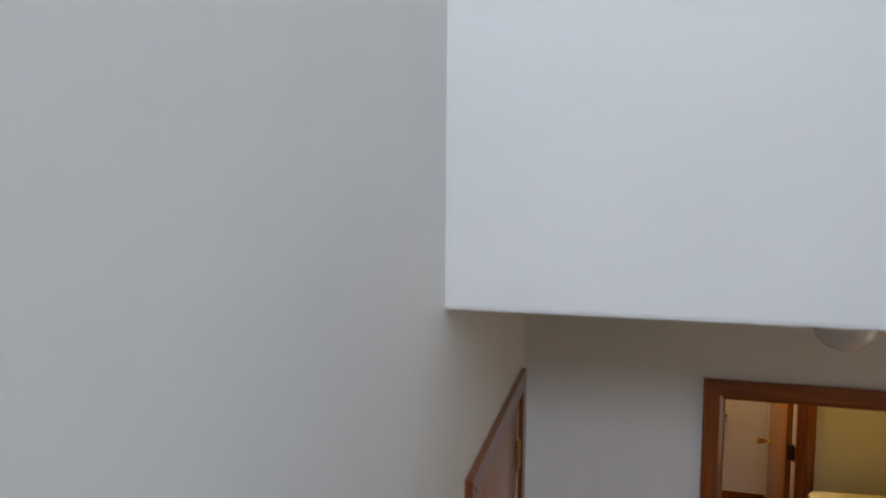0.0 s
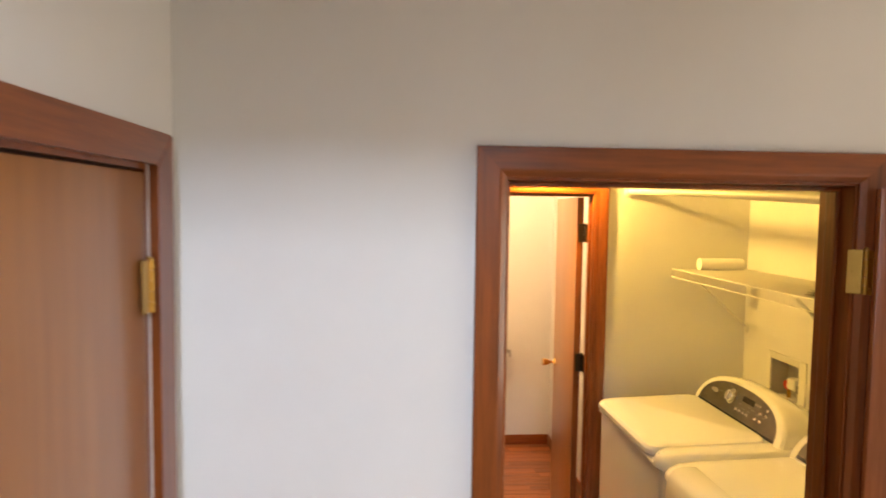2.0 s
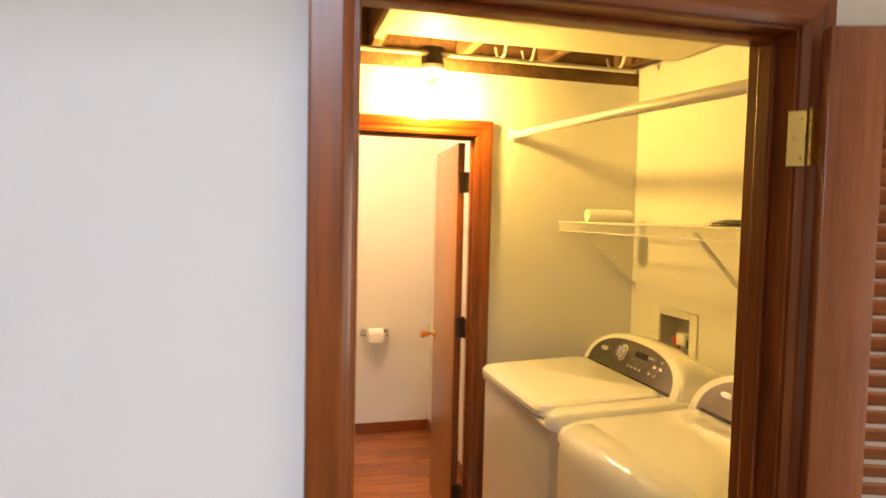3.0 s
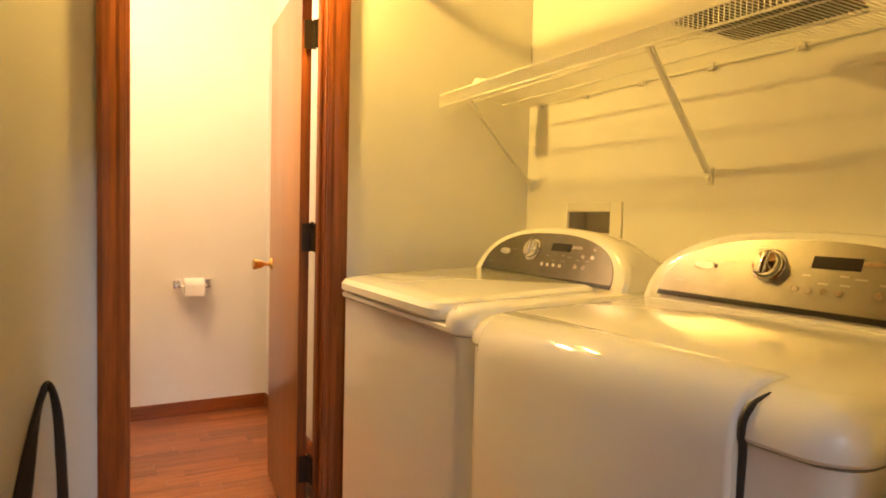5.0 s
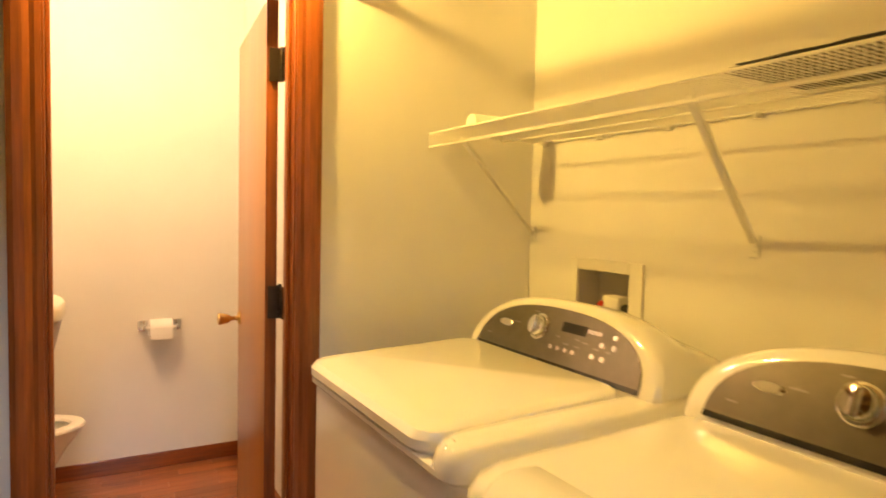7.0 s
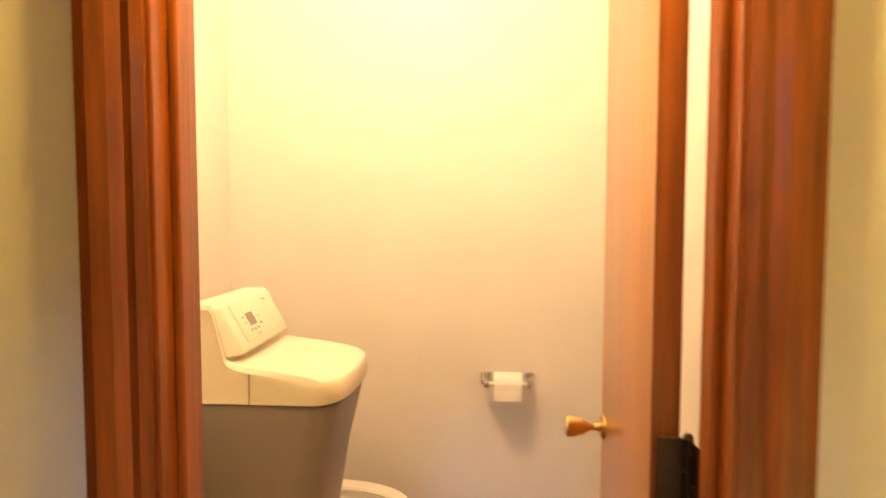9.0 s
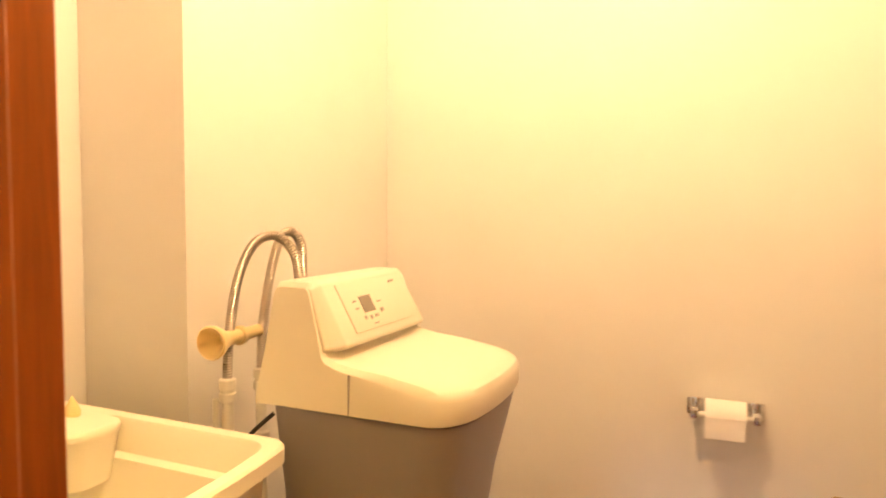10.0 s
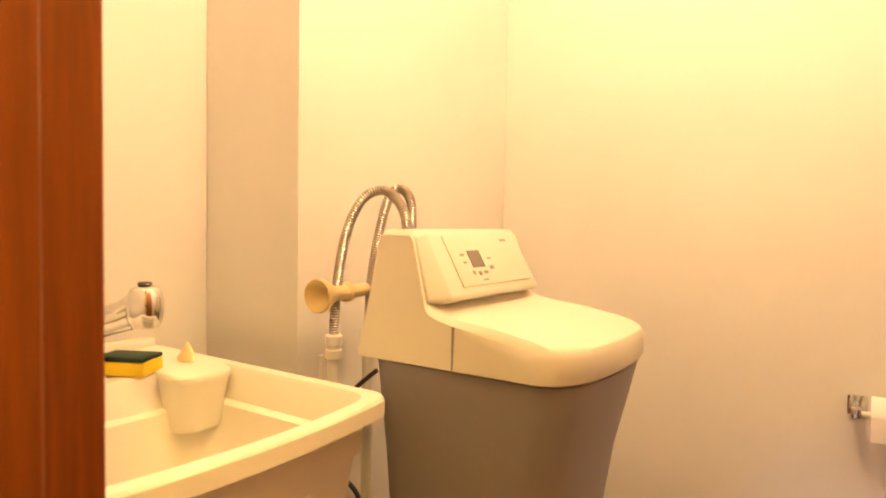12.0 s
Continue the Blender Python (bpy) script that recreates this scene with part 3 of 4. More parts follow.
for a in ((SX + 0.085, SX + 0.088, 3.121, 3.338, 1.047, 1.230), (SX, SX + 0.085, 3.1195, 3.122, 1.047, 1.230), (SX, SX + 0.085, 3.337, 3.3395, 1.047, 1.230), (SX, SX + 0.085, 3.122, 3.337, 1.0455, 1.048), (SX, SX + 0.085, 3.122, 3.337, 1.229, 1.2315)):
    add_box(bm, *a)
finish("liner", bm, HOLE, ob_box)
for y, mt in ((3.27, RED), (3.17, BLACK)):
    tube("tap", OLDBRASS, [(SX + 0.05, y, 1.049), (SX + 0.05, y, 1.10)], 0.010, 12, ob_box)
    bm = bmesh.new()
    add_lathe(bm, (SX + 0.050, y, 1.112), [(0.008, 0.0), (0.022, -0.006), (0.024, -0.012), (0.022, -0.018), (0.006, -0.022)], 14, "x")
    finish("tap_handle", bm, mt, ob_box, True)
bm = bmesh.new()
add_box(bm, SX + 0.02, SX + 0.07, 3.185, 3.25, 1.10, 1.155, 0.006)
finish("drain_cap", bm, PLASTIC, ob_box, True)


# ---- washer and dryer ----
def arch(yc, half, height, n=28):
    """Console outline from +y to -y: steep rise at the ends, broad crown."""
    out = []
    for k in range(n + 1):
        a = math.pi * k / n
        c, s = math.cos(a), math.sin(a)
        u = math.copysign(abs(c) ** 0.82, c)
        out.append((yc + half * u, height * abs(s) ** 0.80))
    return out


def console(parent, yc, half, z0, x0, xb, h):
    lean = 0.42
    o = arch(yc, half, h)
    bm = bmesh.new()
    rings = []
    for scale, dx, drop in ((0.93, -0.004, 0.010), (0.975, -0.001, 0.003), (1.0, 0.010, 0.0), (1.0, 0.035, 0.0), (0.99, 0.085, 0.006), (0.96, 0.16, 0.028), (0.93, xb - x0, 0.075)):
        ring = []
        for y, hh in o:
            hs = max(0.0, hh * scale - drop * (hh / h))
            ring.append((x0 + dx + lean * hs * (1 if dx < 0.12 else 0.5), yc + (y - yc) * scale, z0 + hs))
        ring.append((x0 + dx, yc - half * scale, z0 - 0.02))
        ring.append((x0 + dx, yc + half * scale, z0 - 0.02))
        rings.append(ring)
    loft(bm, rings)
    finish("console", bm, ENAMEL, parent, True)
    bm = bmesh.new()
    o2 = arch(yc, half * 0.865, h * 0.86)
    def at(y, hh, d):
        return (x0 - 0.004 - d + lean * (hh + 0.006), y, z0 + hh + 0.006)
    loft(bm, [[at(y, hh, 0.0) for y, hh in o2], [at(y, hh, 0.003) for y, hh in o2]])
    finish("control_panel", bm, PANEL, parent, True)
    def plate(name, y0, y1, h0, h1, mat, lift):
        b2 = bmesh.new()
        r0 = [at(y0, h0, lift - 0.003), at(y1, h0, lift - 0.003), at(y1, h1, lift - 0.003), at(y0, h1, lift - 0.003)]
        r1 = [at(y0, h0, lift), at(y1, h0, lift), at(y1, h1, lift), at(y0, h1, lift)]
        loft(b2, [r0, r1])
        return finish(name, b2, mat, parent)
    plate("dark_strip", yc - half * 0.862, yc + half * 0.862, 0.0005, 0.011, SCREEN, 0.0042)
    plate("display", yc - 0.115, yc - 0.025, h * 0.54, h * 0.68, SCREEN, 0.0044)
    plate("display_strip", yc - 0.165, yc - 0.117, h * 0.60, h * 0.655, SILVER, 0.0046)
    def dot(y, hh, r):
        bm = bmesh.new()
        p = Vector(at(y, hh, 0.0036))
        mm = Matrix.Translation(p) @ Matrix.Rotation(radians(-90 + math.degrees(math.atan(lean))), 4, "Y")
        q = bmesh.ops.create_cone(bm, cap_ends=True, segments=12, radius1=r, radius2=r * 0.8, depth=0.004)
        bmesh.ops.transform(bm, verts=q["verts"], matrix=mm)
        finish("button", bm, SILVER, parent, True)
    for k in range(4):
        dot(yc - 0.005 - 0.028 * k, h * 0.28, 0.0075)
    for y, hh in ((0.155, 0.30), (0.175, 0.48), (0.19, 0.30), (0.215, 0.48), (0.21, 0.62)):
        dot(yc - y, h * hh, 0.0085)
    b2 = bmesh.new()
    for k, (y, hh, w) in enumerate(((0.055, 0.36, 0.02), (0.095, 0.36, 0.018), (0.12, 0.44, 0.022), (-0.16, 0.50, 0.03), (0.02, 0.44, 0.016), (0.16, 0.40, 0.016), (0.20, 0.40, 0.016), (-0.09, 0.73, 0.02), (-0.27, 0.22, 0.022), (0.09, 0.46, 0.016))):
        r0 = [at(yc - y - w / 2, h * hh, 0.001), at(yc - y + w / 2, h * hh, 0.001), at(yc - y + w / 2, h * hh + 0.003, 0.001), at(yc - y - w / 2, h * hh + 0.003, 0.001)]
        r1 = [(p[0] - 0.0026, p[1], p[2]) for p in r0]
        loft(b2, [r0, r1])
    tagged(finish("printed_legend", b2, MARK, parent), kind="stuff")
    # badge
    b2 = bmesh.new()
    p = Vector(at(yc + 0.21, h * 0.46, 0.0034))
    mm = Matrix.Translation(p) @ Matrix.Rotation(radians(-90 + math.degrees(math.atan(lean))), 4, "Y") @ Matrix.Diagonal((0.013, 0.034, 1, 1))
    q = bmesh.ops.create_cone(b2, cap_ends=True, segments=24, radius1=1, radius2=0.75, depth=0.005)
    bmesh.ops.transform(b2, verts=q["verts"], matrix=mm)
    finish("badge", b2, SILVER, parent, True)
    # dial
    p = Vector(at(yc + 0.06, h * 0.52, 0.003))
    mm = Matrix.Translation(p) @ Matrix.Rotation(radians(-90 + math.degrees(math.atan(lean))), 4, "Y")
    b2 = bmesh.new()
    add_lathe(b2, (0, 0, 0), [(0.036, 0), (0.036, 0.004), (0.033, 0.006), (0.029, 0.006), (0.028, 0.018), (0.025, 0.022), (0.006, 0.023)], 32)
    add_box(b2, -0.025, 0.025, -0.006, 0.006, 0.020, 0.029, 0.003)
    bmesh.ops.transform(b2, verts=b2.verts, matrix=mm)
    finish("dial", b2, CHROME, parent, True)


def rise(ring, xf, amount=0.020):
    """Tilts a ring of a machine's top: level at the front, higher at the console."""
    for q in ring:
        q[2] += amount * min(1.0, max(0.0, (q[0] - xf - 0.04) / 0.46))
    return ring


def washer(y0, y1, xf):
    yc = (y0 + y1) / 2
    w = thing("washing_machine", (1.55, yc, 0), "white top-load washer with silver arched console", "washing machine")
    xb = 1.945
    bm = bmesh.new()
    loft(bm, [rounded(xf + 0.012, xb, y0 + 0.004, y1 - 0.004, z, 0.045, 6) for z in (0.03, 0.935)])
    finish("body", bm, ENAMEL, w, True)
    bm = bmesh.new()
    loft(bm, [rise(rounded(xf + d, xb, y0 + d * 0.6, y1 - d * 0.6, z, 0.05, 6), xf, 0.018 if z > 0.95 else 0.0) for z, d in ((0.938, 0.004), (0.943, 0.0), (0.953, 0.001), (0.9555, 0.006), (0.957, 0.030), (0.980, 0.034), (0.987, 0.040))])
    finish("top", bm, ENAMEL, w, True)
    bm = bmesh.new()
    loft(bm, [rise(rounded(xf + 0.0005 + d, xb - 0.002, y0 + 0.0005 + d * 0.6, y0 + 0.102 - d * 0.15, z, 0.045, 6), xf) for z, d in ((0.950, 0.0), (0.972, 0.001), (0.986, 0.008), (0.996, 0.020), (1.0, 0.036))])
    finish("top_corner", bm, ENAMEL, w, True)
    # lid with a curved pull lip at the front
    bm = bmesh.new()
    la, lb = y0 + 0.104, y1 - 0.010
    rings = []
    for z, d in ((0.957, 0.004), (0.966, -0.006), (0.984, -0.006), (0.998, 0.006), (1.004, 0.03), (1.006, 0.06)):
        ring = rounded(xf + d, 1.66 - max(d, 0) * 0.2, la + max(d, 0) * 0.6, lb - max(d, 0) * 0.6, z, 0.05, 6)
        for p in ring:
            if p[0] < xf + 0.09 and z < 0.975:
                u = (2 * p[1] - la - lb) / (lb - la)
                p[2] += 0.011 * u * u - 0.009
        rings.append(rise(ring, xf))
    loft(bm, rings)
    finish("lid", bm, ENAMEL, w, True)
    for a in ((xf + 0.07, y0 + 0.07), (xf + 0.07, y1 - 0.07), (xb - 0.07, y0 + 0.07), (xb - 0.07, y1 - 0.07)):
        lathe("foot", BLACK, (a[0], a[1], 0.0), [(0.022, 0.0), (0.022, 0.02), (0.012, 0.03)], 12, parent=w)
    console(w, yc, (y1 - y0) / 2 - 0.026, 1.012, 1.660, xb, 0.162)


def dryer(y0, y1, xf):
    yc = (y0 + y1) / 2
    w = thing("tumble_dryer", (1.55, yc, 0), "white front-load dryer with silver arched console", "dryer")
    xb = 1.945
    bm = bmesh.new()
    loft(bm, [rounded(xf + 0.022, xb, y0 + 0.004, y1 - 0.004, z, 0.05, 6) for z in (0.03, 0.935)])
    finish("body", bm, ENAMEL, w, True)
    bm = bmesh.new()
    loft(bm, [rise(rounded(xf + d, xb, y0 + max(0, d - 0.012) * 0.5, y1 - max(0, d - 0.012) * 0.5, z, 0.06, 8), xf + 0.08, 0.022 if z > 0.95 else 0.0) for z, d in ((0.939, 0.016), (0.944, 0.012), (0.965, 0.014), (0.985, 0.028), (0.998, 0.052), (1.004, 0.085))])
    finish("top", bm, ENAMEL, w, True)
    # tall door that rolls over the front edge
    da, db = y0 + 0.128, y1 - 0.078
    prof = [(xf + 0.02, 0.12), (xf, 0.13), (xf - 0.001, 0.60), (xf - 0.001, 0.925), (xf + 0.003, 0.955), (xf + 0.013, 0.980), (xf + 0.030, 0.998), (xf + 0.055, 1.008), (xf + 0.085, 1.010), (xf + 0.115, 1.007), (xf + 0.118, 0.99), (xf + 0.03, 0.93)]
    bm = bmesh.new()
    rings = []
    for y, s in ((da, 0.006), (da + 0.003, 0.002), (da + 0.008, 0.0), (db - 0.008, 0.0), (db - 0.003, 0.002), (db, 0.006)):
        rings.append([(x + s, y, z - s * (1 if z > 0.95 else 0)) for x, z in prof])
    loft(bm, rings)
    finish("door", bm, ENAMEL, w, True)
    # black tube as shade of the gap that curves up beside the door and over the front edge
    bm = bmesh.new()
    add_tube(bm, smooth_path([(xf + 0.020, da + 0.001, 0.70), (xf + 0.020, da - 0.002, 0.86), (xf + 0.018, da - 0.005, 0.925), (xf + 0.013, da - 0.006, 0.945), (xf + 0.014, da - 0.007, 0.966), (xf + 0.027, da - 0.010, 0.984), (xf + 0.050, da - 0.016, 0.996)], 5), [0.005] * 25 + [0.004, 0.0035, 0.003, 0.0025, 0.002, 0.0015], 8)
    finish("door_gap_shade", bm, BLACK, w, True)
    for a in ((xf + 0.08, y0 + 0.07), (xf + 0.08, y1 - 0.07), (xb - 0.07, y0 + 0.07), (xb - 0.07, y1 - 0.07)):
        lathe("foot", BLACK, (a[0], a[1], 0.0), [(0.022, 0.0), (0.022, 0.02), (0.012, 0.03)], 12, parent=w)
    console(w, yc, (y1 - y0) / 2 - 0.020, 1.024, 1.650, xb, 0.164)


washer(2.668, 3.452, 1.160)
dryer(1.862, 2.644, 1.135)

# cable loops on the laundry wall
cab = thing("cable_bundle", (0.365, BY - 0.03, 0.68), "black cables looped over a wall hook", "cable")
tube("hook", BRONZE, smooth_path([(0.36, BY - 0.002, 0.70), (0.36, BY - 0.045, 0.69), (0.36, BY - 0.06, 0.715)]), 0.004, 8, cab)
for k in range(5):
    o = 0.017 * k
    pts = smooth_path([(0.285 - o * 0.6, BY - 0.02 - o * 0.3, 0.10 + o), (0.315 - o * 0.4, BY - 0.025, 0.45), (0.335, BY - 0.03 - o * 0.4, 0.64 + o * 0.3), (0.36, BY - 0.035 - o * 0.3, 0.695 + o * 0.25), (0.374 + o * 0.15, BY - 0.03, 0.61), (0.382 + o * 0.2, BY - 0.025, 0.42), (0.390 + o * 0.2, BY - 0.02, 0.08 + o)])
    tube("loop", BLACK, pts, 0.0075, 8, cab)


# ---- toilet room ----
lamp = thing("bath_lamp", (0.60, 4.445, 2.62), "lit round glass ceiling lamp", "lamp")
lathe("base", PORC, (0.60, 4.47, 2.619), [(0.085, 0), (0.085, -0.014), (0.06, -0.022), (0.05, -0.03)], 28, parent=lamp)
prof = [(0.048, -0.028)]
for k in range(1, 13):
    a = math.pi * (0.2 + 0.8 * k / 12)
    prof.append((0.085 * math.sin(a), -0.105 + 0.08 * math.cos(a)))
lathe("globe", BATHBULB, (0.60, 4.47, 2.619), prof, 28, parent=lamp)

# paper holder
tp = thing("toilet_paper_holder", (0.975, TY, 0.77), "chrome holder with white toilet paper roll", "paper holder")
for x in (0.892, 1.058):
    bm = bmesh.new()
    add_box(bm, x - 0.022, x + 0.022, TY - 0.010, TY - 0.0005, 0.748, 0.800, 0.004)
    add_box(bm, x - 0.011, x + 0.011, TY - 0.085, TY - 0.009, 0.757, 0.782, 0.004)
    finish("post", bm, CHROME, tp, True)
tube("spindle", PLASTIC, [(0.900, TY - 0.070, 0.768), (1.050, TY - 0.070, 0.768)], 0.008, 12, tp)
bm = bmesh.new()
add_lathe(bm, (0.922, TY - 0.070, 0.768), [(0.02, 0.001), (0.046, 0.0), (0.047, 0.004), (0.047, 0.103), (0.046, 0.107), (0.02, 0.106)], 32, "x")
finish("paper_roll", bm, PAPER, tp, True)
bm = bmesh.new()
ring = [(TY - 0.1175, 0.775), (TY - 0.1190, 0.74), (TY - 0.1185, 0.715), (TY - 0.1172, 0.715), (TY - 0.1172, 0.775)]
loft(bm, [[(0.923, y, z) for y, z in ring], [(1.028, y, z) for y, z in ring]])
finish("loose_sheet", bm, PAPER, tp)

# water softener
sx0, sx1, sy0, sy1 = 0.135, 0.552, 4.385, 4.795
so = thing("water_softener", (0.33, 4.59, 0), "water softener with cream cap and grey body", "water softener")
bm = bmesh.new()
loft(bm, [rounded(sx0 + 0.002 + t * 0.3, sx1 - 0.012 - t, sy0 + 0.008 + t * 0.35, sy1 - 0.008 - t * 0.35, z, 0.055, 7, 0.026) for z, t in ((0.0, 0.075), (0.02, 0.082), (0.35, 0.085), (0.60, 0.078), (0.80, 0.048), (0.90, 0.024), (0.972, 0.008))])
finish("tank", bm, BODYMAT, so, True)


# cap: one moulded shell, tall behind and sweeping down to the brine lid
SHELL = [(0.131, 0.978), (0.129, 0.984), (0.150, 1.100), (0.166, 1.200), (0.171, 1.209), (0.180, 1.213), (0.236, 1.212), (0.244, 1.203), (0.277, 1.086), (0.284, 1.077), (0.305, 1.069), (0.340, 1.063), (0.420, 1.055), (0.500, 1.043), (0.524, 1.037), (0.535, 1.031), (0.541, 1.019), (0.541, 0.984), (0.538, 0.978)]
yc, hw = (sy0 + sy1) / 2, (sy1 - sy0) / 2


def bow_out(y):
    """How far the bowed front stands out at y, drawn in at the round corners."""
    v = abs(y - yc)
    e = max(0.0, v - (hw - 0.085)) / 0.085
    return 0.026 * (1 - (v / hw) ** 2) - 0.045 * (1 - math.sqrt(max(0.0, 1 - e * e)))


bm = bmesh.new()
rings = []
for side in range(25):
    v = -1 + side / 12
    v = math.copysign(abs(v) ** 0.55, v)
    edge = max(0.0, (abs(v) - 0.955) / 0.045)
    ring = []
    for x, z in SHELL:
        w = min(1.0, max(0.0, (x - 0.30) / 0.22))
        lean = 0.014 * max(0.0, z - 0.99) / 0.22
        y = yc + v * (hw - lean)
        drop = 0.010 * (1 - math.sqrt(max(0.0, 1 - edge * edge))) if z > 1.0 else 0.0
        ring.append((x + bow_out(yc + v * hw) * w, y, z - drop))
    rings.append(ring)
loft(bm, rings)
finish("cap", bm, CAPMAT, so, True)
for y in (sy0 - 0.0006, sy1 + 0.0006):
    box("lid_joint", MARK, 0.3375, 0.3395, y - 0.001, y + 0.005, 0.979, 1.052, 0.0, so)
# slanted control housing with bevelled ends, its lower edge overhanging the lid
full = [(0.225, 1.213), (0.238, 1.2135), (0.250, 1.206), (0.312, 1.097), (0.310, 1.089), (0.284, 1.081), (0.268, 1.090)]
slim = [(0.225, 1.205), (0.232, 1.206), (0.2475, 1.199), (0.281, 1.092), (0.280, 1.088), (0.275, 1.086), (0.268, 1.090)]
rings = []
for y, pr in ((sy0 + 0.011, slim), (sy0 + 0.038, full), (sy1 - 0.038, full), (sy1 - 0.011, slim)):
    lean = 0.006 if y < yc else -0.006
    rings.append([(x, y + lean * (z - 1.08) / 0.12, z) for x, z in pr])
bm = bmesh.new()
loft(bm, rings)
bmesh.ops.bevel(bm, geom=list(bm.edges), offset=0.0022, segments=2, affect="EDGES", profile=0.5)
finish("control_housing", bm, CAPMAT, so, True)
face_o = Vector((0.312, 4.59, 1.097))
up = (Vector((0.250, 4.59, 1.206)) - face_o).normalized()
nrm = Vector((-up.z, 0, up.x)) * -1
fm = Matrix((( 0, up.x, nrm.x, face_o.x), (1, 0, 0, face_o.y), (0, up.z, nrm.z, face_o.z), (0, 0, 0, 1)))
fm_len = (Vector((0.250, 4.59, 1.206)) - face_o).length


def on_face(name, mat, u0, u1, v0, v1, h, bev=0.0):
    return box(name, mat, u0, u1, v0, v1, -0.001, h, bev, so, 2, fm)


on_face("face_plate", CAPMAT, -0.120, 0.150, 0.014, fm_len - 0.006, 0.0030, 0.0012)
on_face("display", GREYLCD, -0.062, -0.018, 0.050, 0.086, 0.0042)
bm = bmesh.new()
for u, v, w, hgt in ((-0.088, 0.076, 0.012, 0.004), (-0.088, 0.060, 0.012, 0.004), (-0.070, 0.036, 0.008, 0.008), (-0.050, 0.034, 0.010, 0.008), (-0.030, 0.036, 0.014, 0.006), (-0.045, 0.022, 0.018, 0.003), (0.0, 0.044, 0.012, 0.008), (0.002, 0.066, 0.014, 0.003), (0.085, 0.104, 0.024, 0.005)):
    add_box(bm, u, u + w, v, v + hgt, 0.003, 0.0043)
bmesh.ops.transform(bm, verts=bm.verts, matrix=fm)
tagged(finish("printed_legend", bm, MARK, so), kind="stuff")

# hoses and bypass behind the softener
def corrugated(name, mat, pts, r, parent=None, pitch=0.0055):
    pts = smooth_path(pts, 14)
    dist, dense = 0.0, [pts[0]]
    total = sum((b - a).length for a, b in zip(pts, pts[1:]))
    n = int(total / (pitch / 2))
    seg, acc, out = 0, 0.0, []
    for k in range(n + 1):
        want = total * k / n
        while seg < len(pts) - 2 and acc + (pts[seg + 1] - pts[seg]).length < want:
            acc += (pts[seg + 1] - pts[seg]).length
            seg += 1
        L = max(1e-6, (pts[seg + 1] - pts[seg]).length)
        out.append(pts[seg].lerp(pts[seg + 1], min(1, (want - acc) / L)))
    return tube(name, mat, out, [r if k % 2 else r * 0.84 for k in range(n + 1)], 12, parent)


hs = thing("water_supply", (-0.06, 4.55, 0.9), "white supply pipes with corrugated steel hoses", "plumbing")
corrugated("hose", STEEL, [(-0.020, 4.475, 0.985), (-0.018, 4.480, 1.08), (-0.010, 4.50, 1.20), (0.010, 4.53, 1.275), (0.045, 4.56, 1.292), (0.085, 4.57, 1.255), (0.095, 4.575, 1.19), (0.095, 4.58, 1.10)], 0.0115, hs)
corrugated("hose", STEEL, [(-0.020, 4.585, 0.97), (-0.015, 4.585, 1.08), (0.000, 4.595, 1.20), (0.020, 4.605, 1.280), (0.044, 4.615, 1.300), (0.068, 4.62, 1.272), (0.074, 4.62, 1.20), (0.090, 4.62, 1.10)], 0.0115, hs)
tube("connector", BRONZE, [(-0.020, 4.475, 0.980), (-0.020, 4.475, 1.020)], 0.0095, 12, hs)
for y in (4.475, 4.585):
    bm = bmesh.new()
    add_lathe(bm, (-0.020, y, 0.0), [(0.013, 0.02), (0.013, 0.815), (0.019, 0.818), (0.019, 0.838), (0.013, 0.842), (0.013, 0.935), (0.018, 0.938), (0.018, 0.955), (0.015, 0.957), (0.015, 0.963), (0.018, 0.965), (0.018, 0.985), (0.013, 0.988)], 18)
    finish("pipe", bm, PVC, hs, True)
bm = bmesh.new()
add_tube(bm, [(-0.156, 4.475, 0.835), (-0.020, 4.475, 0.835)], 0.011, 12)
add_tube(bm, [(-0.050, 4.470, 0.60), (-0.050, 4.470, 0.94)], 0.006, 10)
finish("branch", bm, PVC, hs, True)
bm = bmesh.new()
add_lathe(bm, (-0.008, 4.425, 1.075), [(0.010, 0.030), (0.016, 0.016), (0.028, -0.004), (0.033, -0.013), (0.036, -0.010), (0.034, 0.0), (0.023, 0.022), (0.016, 0.042), (0.016, 0.075), (0.021, 0.078), (0.021, 0.088), (0.014, 0.094), (0.014, 0.150)], 28, "y")
f = finish("bypass_valve", bm, YELLOWP, hs, True)
f.data.transform(Matrix.Translation((0.052, -0.125, 0.175)) @ Matrix.Rotation(radians(4), 4, "Z") @ Matrix.Translation((-0.052, 0.125, -0.175)))
tube("bypass_body", YELLOWP, smooth_path([(0.075, 4.53, 1.075), (0.11, 4.56, 1.085), (0.15, 4.58, 1.09)]), 0.016, 14, hs)
tube("drain_hose", BLACK, smooth_path([(0.13, 4.44, 0.94), (0.09, 4.42, 0.90), (0.03, 4.43, 0.84), (0.10, 4.372, 0.76), (0.155, 4.368, 0.70), (0.13, 4.37, 0.50), (0.08, 4.40, 0.10)]), 0.0045, 10, hs)

# toilet
to = thing("toilet", (0.3, 5.09, 0), "white porcelain toilet with raised lid beside the softener", "toilet")
TYC = 5.10


def egg(x0, x1, half, z, n=28):
    """Elongated bowl outline from the tank (x0) to the tip (x1)."""
    out = []
    for k in range(n):
        a = 2 * math.pi * k / n
        c, s = math.cos(a), math.sin(a)
        cx = x0 + (x1 - x0) * 0.46
        x = cx + c * ((x1 - cx) if c > 0 else (cx - x0))
        out.append((x, TYC + half * s * (1 if c > 0 else 1.0), z))
    return out


